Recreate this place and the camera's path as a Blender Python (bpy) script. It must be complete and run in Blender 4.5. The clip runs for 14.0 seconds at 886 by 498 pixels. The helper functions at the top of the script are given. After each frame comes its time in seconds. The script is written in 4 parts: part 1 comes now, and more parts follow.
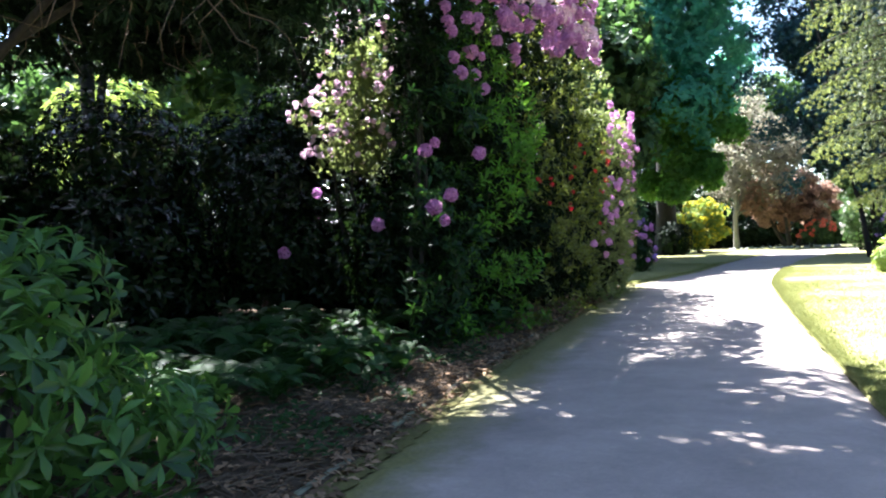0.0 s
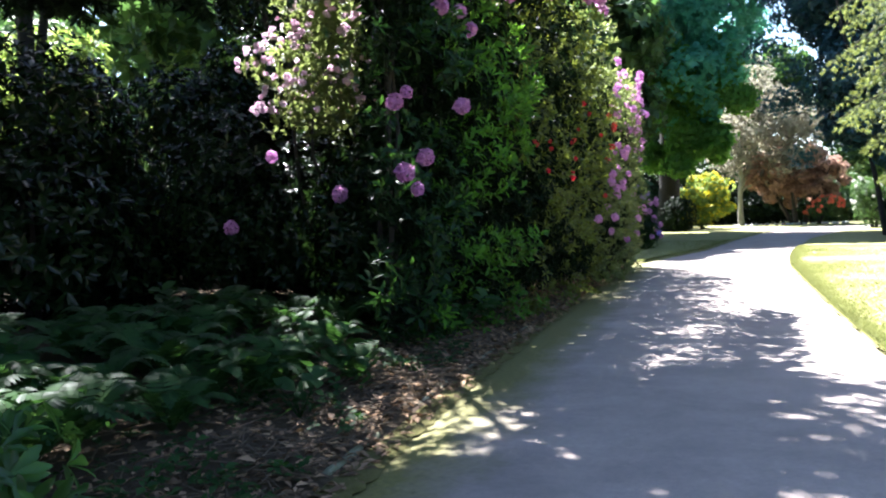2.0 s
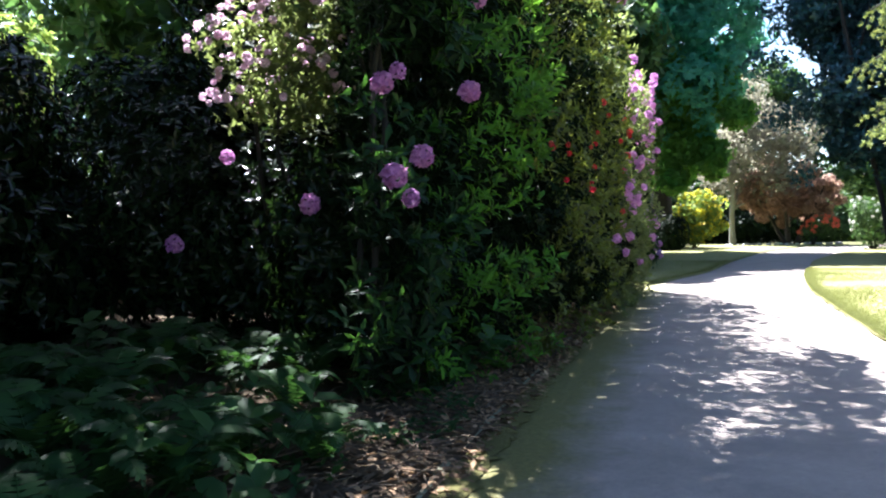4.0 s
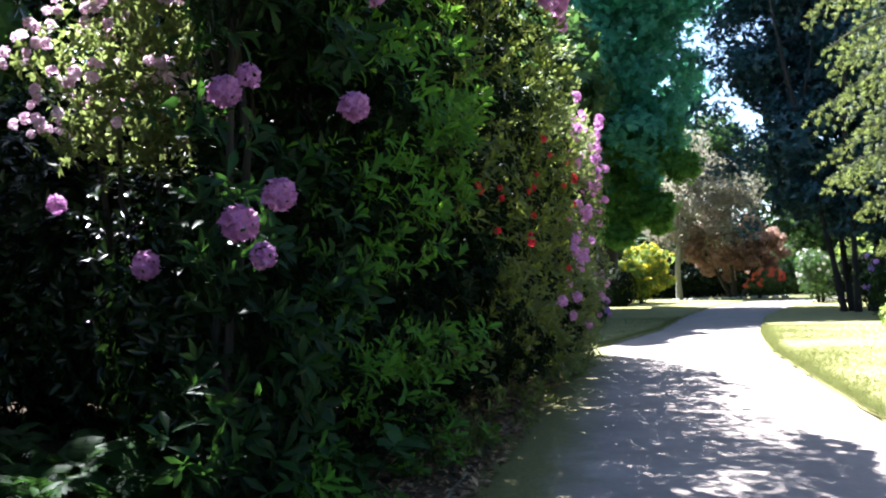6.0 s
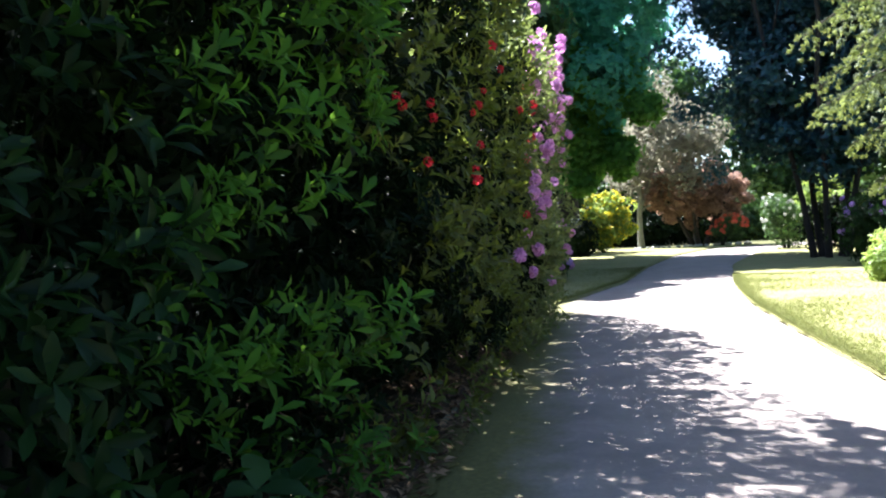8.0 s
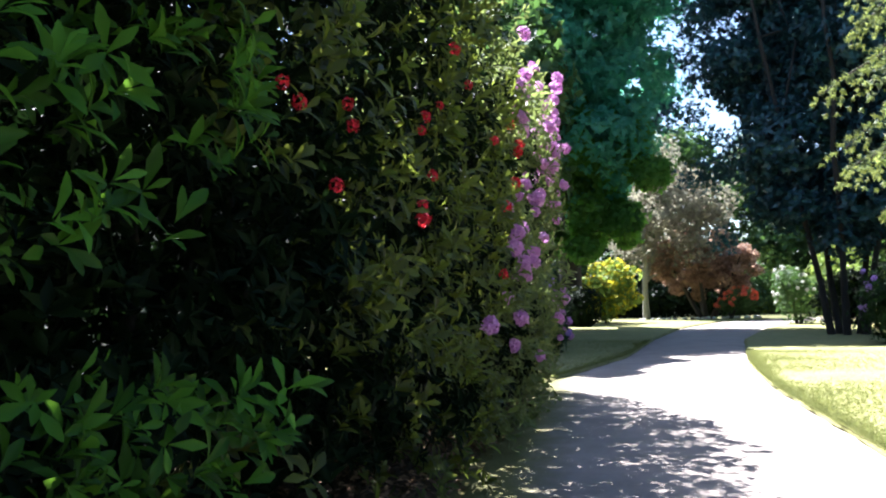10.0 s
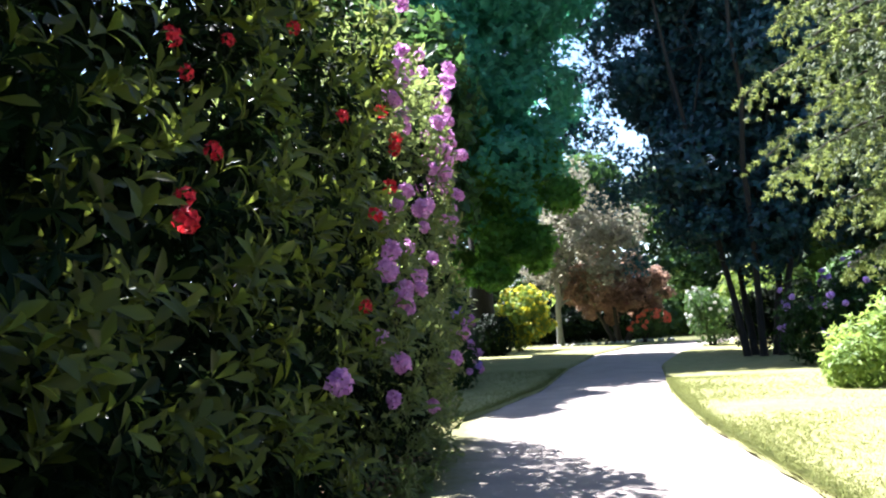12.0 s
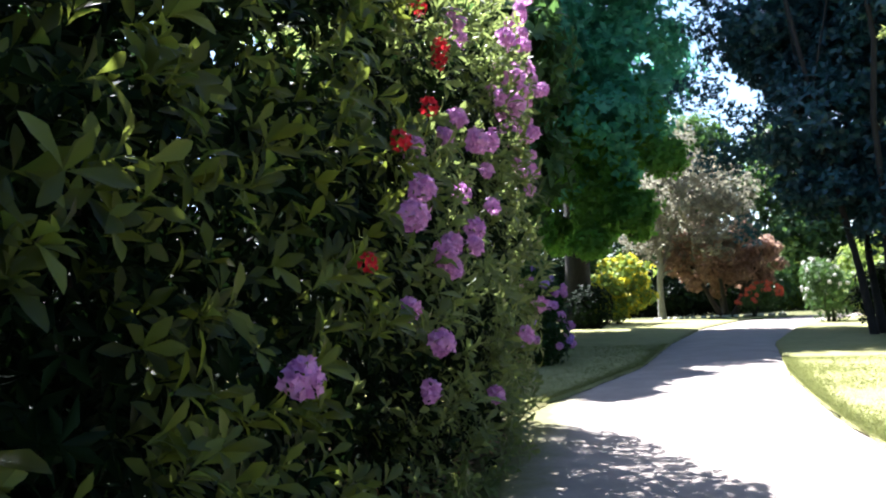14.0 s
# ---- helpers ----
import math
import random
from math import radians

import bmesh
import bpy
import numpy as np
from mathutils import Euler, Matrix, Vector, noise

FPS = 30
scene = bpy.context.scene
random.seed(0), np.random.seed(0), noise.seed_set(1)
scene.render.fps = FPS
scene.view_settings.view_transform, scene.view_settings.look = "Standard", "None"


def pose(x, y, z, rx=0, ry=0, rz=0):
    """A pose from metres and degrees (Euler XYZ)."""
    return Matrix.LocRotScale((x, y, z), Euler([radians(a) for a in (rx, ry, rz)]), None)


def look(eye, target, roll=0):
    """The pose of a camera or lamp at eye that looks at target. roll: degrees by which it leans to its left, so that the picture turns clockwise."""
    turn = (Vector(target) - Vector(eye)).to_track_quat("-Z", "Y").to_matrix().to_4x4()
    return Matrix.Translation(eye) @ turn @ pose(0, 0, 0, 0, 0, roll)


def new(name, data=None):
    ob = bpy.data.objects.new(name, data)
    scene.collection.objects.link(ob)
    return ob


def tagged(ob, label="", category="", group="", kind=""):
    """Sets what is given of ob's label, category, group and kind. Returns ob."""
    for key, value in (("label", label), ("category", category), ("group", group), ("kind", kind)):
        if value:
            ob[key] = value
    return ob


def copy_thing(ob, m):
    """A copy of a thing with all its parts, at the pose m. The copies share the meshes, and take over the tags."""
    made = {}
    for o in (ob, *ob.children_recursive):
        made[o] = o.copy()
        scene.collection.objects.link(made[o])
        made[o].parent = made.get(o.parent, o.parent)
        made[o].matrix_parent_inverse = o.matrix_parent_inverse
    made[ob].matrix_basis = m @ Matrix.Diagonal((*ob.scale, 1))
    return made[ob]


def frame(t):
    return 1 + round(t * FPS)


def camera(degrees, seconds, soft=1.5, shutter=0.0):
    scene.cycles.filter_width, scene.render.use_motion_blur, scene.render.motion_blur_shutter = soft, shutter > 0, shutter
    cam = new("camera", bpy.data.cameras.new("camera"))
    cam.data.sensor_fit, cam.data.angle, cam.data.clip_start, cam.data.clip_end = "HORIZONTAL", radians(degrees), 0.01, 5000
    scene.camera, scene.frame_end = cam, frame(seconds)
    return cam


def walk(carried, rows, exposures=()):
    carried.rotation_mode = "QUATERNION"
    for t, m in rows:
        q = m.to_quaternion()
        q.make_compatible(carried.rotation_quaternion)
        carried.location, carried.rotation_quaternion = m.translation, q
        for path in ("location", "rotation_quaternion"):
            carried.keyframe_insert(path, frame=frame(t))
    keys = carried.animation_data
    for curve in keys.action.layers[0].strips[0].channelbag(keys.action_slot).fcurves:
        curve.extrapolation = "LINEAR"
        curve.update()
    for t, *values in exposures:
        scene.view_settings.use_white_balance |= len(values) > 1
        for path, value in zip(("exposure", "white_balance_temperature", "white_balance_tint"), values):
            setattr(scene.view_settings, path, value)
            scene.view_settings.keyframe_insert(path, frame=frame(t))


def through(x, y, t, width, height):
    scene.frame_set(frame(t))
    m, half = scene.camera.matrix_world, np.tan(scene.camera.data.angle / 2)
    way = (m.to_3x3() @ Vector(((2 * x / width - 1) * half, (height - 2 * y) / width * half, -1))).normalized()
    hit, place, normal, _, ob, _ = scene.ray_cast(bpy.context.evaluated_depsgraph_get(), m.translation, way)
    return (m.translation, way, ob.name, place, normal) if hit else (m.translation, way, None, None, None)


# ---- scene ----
cam = camera(55.0, 14.0, 2.1)
PATH = [
    (0, (1.354, 0.998, 1.57), (0.739, 2.901, 1.544), -2.2),
    (0.5, (1.266, 1.386, 1.535), (0.621, 3.279, 1.484), -2.3),
    (1, (1.172, 1.869, 1.571), (0.511, 3.754, 1.48), -2.0),
    (1.5, (1.034, 2.498, 1.549), (0.409, 4.395, 1.447), -2.6),
    (2, (0.964, 3.015, 1.55), (0.353, 4.918, 1.463), -1.8),
    (2.2, (0.931, 3.166, 1.553), (0.328, 5.071, 1.483), -1.5),
    (4.3, (0.125, 5.205, 1.58), (-0.421, 7.128, 1.534), -0.8),
    (4.5, (0.103, 5.389, 1.591), (-0.415, 7.32, 1.574), -0.7),
    (5, (0.035, 6.014, 1.602), (-0.405, 7.964, 1.652), -1.2),
    (5.5, (-0.017, 6.524, 1.616), (-0.406, 8.484, 1.697), -2.0),
    (6, (0.034, 6.898, 1.625), (-0.409, 8.847, 1.701), -1.7),
    (6.5, (-0.022, 7.563, 1.569), (-0.448, 9.516, 1.585), -1.6),
    (7, (-0.027, 7.931, 1.563), (-0.47, 9.881, 1.526), -1.9),
    (7.5, (-0.044, 8.423, 1.612), (-0.51, 10.367, 1.545), -2.0),
    (8, (-0.119, 8.984, 1.604), (-0.475, 10.951, 1.565), -2.8),
    (8.2, (-0.118, 9.274, 1.554), (-0.422, 11.25, 1.527), -3.2),
    (10.3, (-0.033, 11.04, 1.561), (-0.398, 13.002, 1.697), -1.1),
    (10.5, (-0.042, 11.261, 1.616), (-0.373, 13.228, 1.767), -1.4),
    (11, (0.011, 11.702, 1.596), (-0.248, 13.674, 1.803), -1.9),
    (11.5, (0.039, 12.159, 1.598), (-0.16, 14.137, 1.814), -1.7),
    (12, (0.052, 12.68, 1.612), (-0.108, 14.666, 1.789), -3.1),
    (12.5, (0.074, 13.053, 1.586), (-0.182, 15.033, 1.694), -2.9),
    (13, (0.085, 13.434, 1.541), (-0.261, 15.403, 1.615), -2.5),
    (13.5, (0.116, 13.776, 1.566), (-0.273, 15.736, 1.64), -1.9),
    (14, (0.143, 14.307, 1.586), (-0.25, 16.265, 1.704), -2.3),
]
walk(cam, [(t, look(eye, target, roll)) for t, eye, target, roll in PATH], [(0, 3.3, 5800, 14), (2.2, 3.28, 5800, 14), (4.3, 3.05, 5700, 13), (14, 2.87, 5720, 13)])

# ---- light ----
SUN_EL, SUN_AZ = radians(57), radians(-45)
to_sun = Vector((math.sin(SUN_AZ) * math.cos(SUN_EL), math.cos(SUN_AZ) * math.cos(SUN_EL), math.sin(SUN_EL)))
world = bpy.data.worlds.new("sky")
scene.world = world
world.use_nodes = True
sky = world.node_tree.nodes.new("ShaderNodeTexSky")
sky.sky_type, sky.sun_disc, sky.sun_elevation, sky.sun_rotation = "NISHITA", False, SUN_EL, SUN_AZ
world.node_tree.links.new(sky.outputs[0], world.node_tree.nodes["Background"].inputs[0])
world.node_tree.nodes["Background"].inputs[1].default_value = 0.05
sun_data = bpy.data.lights.new("sun", "SUN")
sun_data.energy, sun_data.angle, sun_data.color = 5.0, radians(0.55), (1.0, 0.95, 0.86)
sun = new("sun", sun_data)
sun.matrix_world = look(to_sun * 60, (0, 0, 0))

# ---- materials ----
rng = np.random.default_rng(7)


def nodes_of(name):
    m = bpy.data.materials.new(name)
    m.use_nodes = True
    nt = m.node_tree
    return m, nt, nt.nodes["Principled BSDF"], nt.links


def noise_node(nt, scale, detail=5.0, rough=0.6, vec=None):
    n = nt.nodes.new("ShaderNodeTexNoise")
    n.inputs["Scale"].default_value, n.inputs["Detail"].default_value, n.inputs["Roughness"].default_value = scale, detail, rough
    if vec is not None:
        nt.links.new(vec, n.inputs["Vector"])
    return n.outputs["Fac"]


def ramp(nt, fac, stops):
    r = nt.nodes.new("ShaderNodeValToRGB")
    nt.links.new(fac, r.inputs[0])
    el = r.color_ramp.elements
    while len(el) < len(stops):
        el.new(0.5)
    for e, (p, c) in zip(el, stops):
        e.position, e.color = p, (*c, 1)
    return r.outputs[0]


def mixc(nt, fac, a, b, mode="MIX"):
    m = nt.nodes.new("ShaderNodeMix")
    m.data_type, m.blend_type = "RGBA", mode
    for sock, v in ((m.inputs[0], fac), (m.inputs[6], a), (m.inputs[7], b)):
        if isinstance(v, (int, float)):
            sock.default_value = v
        elif isinstance(v, tuple):
            sock.default_value = (*v, 1)
        else:
            nt.links.new(v, sock)
    return m.outputs[2]


def position(nt):
    return nt.nodes.new("ShaderNodeNewGeometry").outputs["Position"]


def bump(nt, bsdf, height, strength, dist=0.02):
    b = nt.nodes.new("ShaderNodeBump")
    b.inputs["Strength"].default_value, b.inputs["Distance"].default_value = strength, dist
    nt.links.new(height, b.inputs["Height"])
    nt.links.new(b.outputs[0], bsdf.inputs["Normal"])


def leaf_mat(name, dark, light, through_col, through=0.35, rough=0.42, spec=0.4, per_object=False, middle=0.5):
    m, nt, b, ln = nodes_of(name)
    if per_object:
        rnd = nt.nodes.new("ShaderNodeObjectInfo").outputs["Random"]
    else:
        rnd = nt.nodes.new("ShaderNodeNewGeometry").outputs["Random Per Island"]
    mid = tuple(x + (y - x) * middle for x, y in zip(dark, light))
    col = ramp(nt, rnd, [(0.0, dark), (0.55, mid), (1.0, light)])
    blot = noise_node(nt, 9.0, 3.0, 0.6, position(nt))
    col = mixc(nt, 0.35, col, ramp(nt, blot, [(0.3, (0.45, 0.45, 0.45)), (0.7, (1.25, 1.25, 1.25))]), "MULTIPLY")
    ln.new(col, b.inputs["Base Color"])
    b.inputs["Roughness"].default_value = rough
    b.inputs["Specular IOR Level"].default_value = spec
    tr = nt.nodes.new("ShaderNodeBsdfTranslucent")
    ln.new(mixc(nt, 0.5, col, through_col), tr.inputs[0])
    mx = nt.nodes.new("ShaderNodeMixShader")
    mx.inputs[0].default_value = through
    ln.new(b.outputs[0], mx.inputs[1])
    ln.new(tr.outputs[0], mx.inputs[2])
    ln.new(mx.outputs[0], nt.nodes["Material Output"].inputs[0])
    return m


def bark_mat(name, a, b_, scale=6.0):
    m, nt, b, ln = nodes_of(name)
    mp = nt.nodes.new("ShaderNodeMapping")
    mp.inputs["Scale"].default_value = (1.0, 1.0, 0.22)
    ln.new(position(nt), mp.inputs[0])
    f = noise_node(nt, scale * 2, 8, 0.7, mp.outputs[0])
    big = noise_node(nt, 1.3, 3, 0.5, position(nt))
    col = ramp(nt, f, [(0.3, a), (0.7, b_)])
    ln.new(mixc(nt, 0.5, col, ramp(nt, big, [(0.35, (0.5, 0.55, 0.45)), (0.65, (1.1, 1.1, 1.1))]), "MULTIPLY"), b.inputs["Base Color"])
    b.inputs["Roughness"].default_value = 0.9
    bump(nt, b, f, 0.9, 0.03)
    return m


M_RHODO = leaf_mat("rhododendron_leaf", (0.004, 0.012, 0.005), (0.015, 0.042, 0.012), (0.1, 0.26, 0.03), 0.28, 0.42, 0.1, middle=0.2)
M_AZALEA = leaf_mat("azalea_leaf", (0.013, 0.042, 0.006), (0.085, 0.21, 0.02), (0.24, 0.5, 0.035), 0.4, 0.45, 0.16, middle=0.25)
M_FRESH = leaf_mat("fresh_leaf", (0.012, 0.05, 0.006), (0.075, 0.2, 0.02), (0.28, 0.55, 0.05), 0.42, 0.5, 0.1, True)
M_YOUNG = leaf_mat("young_leaf", (0.009, 0.036, 0.01), (0.075, 0.18, 0.035), (0.3, 0.55, 0.08), 0.42, 0.35, 0.35, middle=0.3)
M_OLIVE = leaf_mat("olive_leaf", (0.005, 0.012, 0.003), (0.105, 0.13, 0.026), (0.38, 0.46, 0.06), 0.47, 0.4, 0.2, middle=0.22)
M_PALEOLIVE = leaf_mat("pale_olive_leaf", (0.025, 0.04, 0.012), (0.13, 0.16, 0.05), (0.36, 0.44, 0.12), 0.5, 0.45, 0.3)
# near-black leaf; carries the hedge's inner shade in its colour
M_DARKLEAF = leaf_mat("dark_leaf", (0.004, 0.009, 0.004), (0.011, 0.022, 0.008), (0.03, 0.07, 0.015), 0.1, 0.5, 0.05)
# glossy leaf, near-black because deep shade is put into its colour
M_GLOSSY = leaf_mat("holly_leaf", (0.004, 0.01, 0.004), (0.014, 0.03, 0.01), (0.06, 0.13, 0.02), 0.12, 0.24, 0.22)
M_YEW = leaf_mat("yew_needle", (0.006, 0.016, 0.008), (0.018, 0.04, 0.016), (0.04, 0.09, 0.02), 0.15, 0.55, 0.2)
# teal tone includes blue haze put into the leaf colour
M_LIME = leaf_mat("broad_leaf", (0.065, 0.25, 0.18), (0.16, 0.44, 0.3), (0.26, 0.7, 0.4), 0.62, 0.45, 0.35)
# brighter copy of the broad leaf, sunlight put into its colour
M_SKIRT = leaf_mat("low_bough_leaf", (0.06, 0.17, 0.03), (0.15, 0.32, 0.06), (0.3, 0.6, 0.08), 0.5, 0.5, 0.3)
# dark evergreen leaf, tinted blue to stand in for haze
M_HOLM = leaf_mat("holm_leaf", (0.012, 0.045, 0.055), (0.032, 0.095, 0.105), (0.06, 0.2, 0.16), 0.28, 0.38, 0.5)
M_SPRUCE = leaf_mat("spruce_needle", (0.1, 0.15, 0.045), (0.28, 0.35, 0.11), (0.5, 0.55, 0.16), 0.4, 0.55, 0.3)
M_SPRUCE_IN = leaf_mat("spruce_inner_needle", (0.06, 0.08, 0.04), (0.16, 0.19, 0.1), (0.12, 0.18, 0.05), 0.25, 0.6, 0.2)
M_YELLOW = leaf_mat("yellow_flower_leaf", (0.3, 0.3, 0.02), (0.75, 0.62, 0.02), (0.8, 0.7, 0.05), 0.4, 0.55, 0.2)
M_BRONZE = leaf_mat("bronze_leaf", (0.15, 0.09, 0.065), (0.46, 0.3, 0.22), (0.65, 0.42, 0.3), 0.45, 0.5, 0.3)
M_GREY = leaf_mat("grey_leaf", (0.19, 0.175, 0.135), (0.35, 0.33, 0.255), (0.4, 0.38, 0.26), 0.45, 0.6, 0.2)
M_FERN = leaf_mat("fern_leaf", (0.008, 0.028, 0.008), (0.03, 0.07, 0.018), (0.08, 0.2, 0.03), 0.28, 0.55, 0.12, middle=0.3)
# yellow-green leaf with sunlight put into its tone
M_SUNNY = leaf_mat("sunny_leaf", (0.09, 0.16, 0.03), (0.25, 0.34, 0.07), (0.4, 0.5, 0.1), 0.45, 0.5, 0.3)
M_FAR = leaf_mat("far_leaf", (0.025, 0.055, 0.02), (0.08, 0.14, 0.045), (0.15, 0.3, 0.06), 0.35, 0.5, 0.3)
M_GRASSB = leaf_mat("grass_blade", (0.11, 0.14, 0.04), (0.24, 0.24, 0.09), (0.3, 0.32, 0.1), 0.4, 0.55, 0.2)
M_LITTER = leaf_mat("leaf_litter", (0.05, 0.032, 0.02), (0.34, 0.22, 0.13), (0.25, 0.14, 0.06), 0.15, 0.8, 0.15)
M_PINK = leaf_mat("pink_petal", (0.25, 0.075, 0.25), (0.54, 0.25, 0.5), (0.88, 0.5, 0.8), 0.5, 0.5, 0.2)
M_PURPLE = leaf_mat("purple_petal", (0.4, 0.14, 0.4), (0.72, 0.38, 0.68), (0.9, 0.5, 0.86), 0.5, 0.5, 0.2)
# pink petal paled to carry sunlight in its colour
M_PALEPINK = leaf_mat("pale_pink_petal", (0.66, 0.42, 0.58), (0.88, 0.72, 0.82), (0.9, 0.68, 0.82), 0.5, 0.5, 0.2)
M_RED = leaf_mat("red_petal", (0.32, 0.005, 0.02), (0.6, 0.025, 0.05), (0.8, 0.05, 0.05), 0.35, 0.5, 0.2)
M_CORAL = leaf_mat("coral_petal", (0.7, 0.1, 0.06), (0.85, 0.25, 0.16), (0.9, 0.25, 0.15), 0.4, 0.5, 0.2)
M_WHITE = leaf_mat("white_petal", (0.55, 0.56, 0.5), (0.8, 0.8, 0.78), (0.8, 0.8, 0.75), 0.35, 0.5, 0.2)
M_VIOLET = leaf_mat("violet_petal", (0.25, 0.13, 0.5), (0.45, 0.3, 0.7), (0.5, 0.35, 0.8), 0.4, 0.5, 0.2)
M_BARK = bark_mat("bark", (0.018, 0.014, 0.01), (0.07, 0.058, 0.044))
M_BARK_DARK = bark_mat("dark_bark", (0.008, 0.006, 0.005), (0.03, 0.024, 0.018))
M_BARK_PALE = bark_mat("pale_bark", (0.17, 0.16, 0.14), (0.36, 0.34, 0.3))
M_TWIG = bark_mat("twig_bark", (0.05, 0.035, 0.022), (0.16, 0.11, 0.07), 14)


def asphalt():
    m, nt, b, ln = nodes_of("worn_asphalt")
    p = position(nt)
    grit = noise_node(nt, 160, 3, 0.7, p)
    blot = noise_node(nt, 1.1, 6, 0.65, p)
    fine = noise_node(nt, 22, 5, 0.7, p)
    col = ramp(nt, blot, [(0.3, (0.188, 0.158, 0.142)), (0.7, (0.296, 0.25, 0.225))])
    col = mixc(nt, 0.6, col, ramp(nt, grit, [(0.3, (0.55, 0.55, 0.56)), (0.72, (1.35, 1.32, 1.28))]), "MULTIPLY")
    col = mixc(nt, 0.5, col, ramp(nt, fine, [(0.3, (0.75, 0.75, 0.77)), (0.7, (1.15, 1.14, 1.12))]), "MULTIPLY")
    # moss and soil washed in from the planted side
    sep = nt.nodes.new("ShaderNodeSeparateXYZ")
    ln.new(p, sep.inputs[0])
    wob = noise_node(nt, 2.2, 5, 0.7, p)
    ad = nt.nodes.new("ShaderNodeMath")
    ad.operation = "MULTIPLY_ADD"
    ln.new(wob, ad.inputs[0])
    ad.inputs[1].default_value = 0.7
    ln.new(sep.outputs[0], ad.inputs[2])
    mr = nt.nodes.new("ShaderNodeMapRange")
    ln.new(ad.outputs[0], mr.inputs[0])
    mr.inputs[1].default_value, mr.inputs[2].default_value = -0.5, 0.05
    mr.inputs[3].default_value, mr.inputs[4].default_value = 1.0, 0.0
    moss = ramp(nt, fine, [(0.35, (0.08, 0.074, 0.02)), (0.65, (0.145, 0.136, 0.038))])
    ln.new(mixc(nt, mr.outputs[0], col, moss), b.inputs["Base Color"])
    b.inputs["Roughness"].default_value = 0.8
    b.inputs["Specular IOR Level"].default_value = 0.35
    bump(nt, b, grit, 0.45, 0.006)
    return m


def ground_mat(name, a, b_, c, s1=0.7, s2=35, strength=0.6):
    m, nt, b, ln = nodes_of(name)
    p = position(nt)
    f = noise_node(nt, s2, 6, 0.7, p)
    g = noise_node(nt, s1, 5, 0.6, p)
    col = mixc(nt, g, ramp(nt, f, [(0.3, a), (0.7, b_)]), c)
    col = mixc(nt, 0.6, col, ramp(nt, noise_node(nt, 4.0, 4, 0.6, p), [(0.3, (0.65, 0.65, 0.65)), (0.7, (1.2, 1.2, 1.2))]), "MULTIPLY")
    ln.new(col, b.inputs["Base Color"])
    b.inputs["Roughness"].default_value = 0.95
    b.inputs["Specular IOR Level"].default_value = 0.15
    bump(nt, b, f, strength, 0.03)
    return m


M_ROAD = asphalt()
M_LAWN = ground_mat("mown_lawn", (0.11, 0.135, 0.04), (0.2, 0.21, 0.075), (0.27, 0.24, 0.11))
M_GROUND = ground_mat("rough_ground", (0.06, 0.07, 0.025), (0.12, 0.13, 0.045), (0.09, 0.08, 0.04))
M_SOIL = ground_mat("leafy_soil", (0.025, 0.018, 0.011), (0.1, 0.07, 0.042), (0.06, 0.045, 0.028), 1.5, 26, 1.0)
M_MOSS = ground_mat("moss", (0.06, 0.056, 0.016), (0.135, 0.13, 0.038), (0.1, 0.088, 0.034), 2.6, 30, 0.9)
M_KERB = ground_mat("mossy_concrete", (0.12, 0.12, 0.09), (0.26, 0.25, 0.21), (0.14, 0.15, 0.08), 2.0, 40, 0.5)
M_STONE = ground_mat("pale_stone", (0.4, 0.39, 0.36), (0.6, 0.58, 0.54), (0.5, 0.49, 0.45), 2.0, 12, 0.5)


# ---- mesh helpers ----
def mesh_from(name, verts, faces, mat):
    """verts (n, 3), faces (m, 3) or (m, 4) arrays"""
    me = bpy.data.meshes.new(name)
    verts, faces = np.asarray(verts, np.float32), np.asarray(faces, np.int32)
    k = faces.shape[1]
    me.vertices.add(len(verts))
    me.vertices.foreach_set("co", verts.ravel())
    me.loops.add(faces.size)
    me.loops.foreach_set("vertex_index", faces.ravel())
    me.polygons.add(len(faces))
    me.polygons.foreach_set("loop_start", np.arange(0, faces.size, k, dtype=np.int32))
    me.materials.append(mat)
    me.update(calc_edges=True)
    return me


def child(name, me, parent, label="", kind=""):
    ob = new(name, me)
    ob.parent = parent
    return tagged(ob, label=label, kind=kind)


def thing(name, at, label, category, group="", kind=""):
    ob = new(name)
    ob.location = at
    ob.empty_display_size = 0.2
    return tagged(ob, label, category, group, kind)


FINE = (np.array([(0, 0, 0), (.3, .42, .07), (.33, 0, 0), (.3, -.42, .07), (.7, .4, .02), (.7, 0, -.05), (.7, -.4, .02), (1, 0, -.16)]),
        np.array([(0, 2, 1), (0, 3, 2), (1, 2, 5), (1, 5, 4), (2, 3, 6), (2, 6, 5), (4, 5, 7), (5, 6, 7)]))
MEDIUM = (np.array([(0, 0, 0), (.5, .5, .08), (.5, 0, -.02), (.5, -.5, .08), (1, 0, -.12)]), np.array([(0, 2, 1), (0, 3, 2), (1, 2, 4), (2, 3, 4)]))
OBOVATE = (np.array([(0, 0, 0), (.28, .2, .05), (.3, 0, .02), (.28, -.2, .05), (.66, .5, .03), (.66, 0, -.03), (.66, -.5, .03), (.9, .24, -.08), (.9, -.24, -.08), (1, 0, -.16)]),
           np.array([(0, 2, 1), (0, 3, 2), (1, 2, 5), (1, 5, 4), (2, 3, 6), (2, 6, 5), (4, 5, 7), (5, 6, 8), (5, 9, 7), (5, 8, 9)]))
COARSE = (np.array([(0, 0, 0), (.45, .5, .08), (1, 0, -.1), (.45, -.5, .08)]), np.array([(0, 2, 1), (0, 3, 2)]))


def unit(v):
    return v / np.maximum(np.linalg.norm(v, axis=-1, keepdims=True), 1e-9)


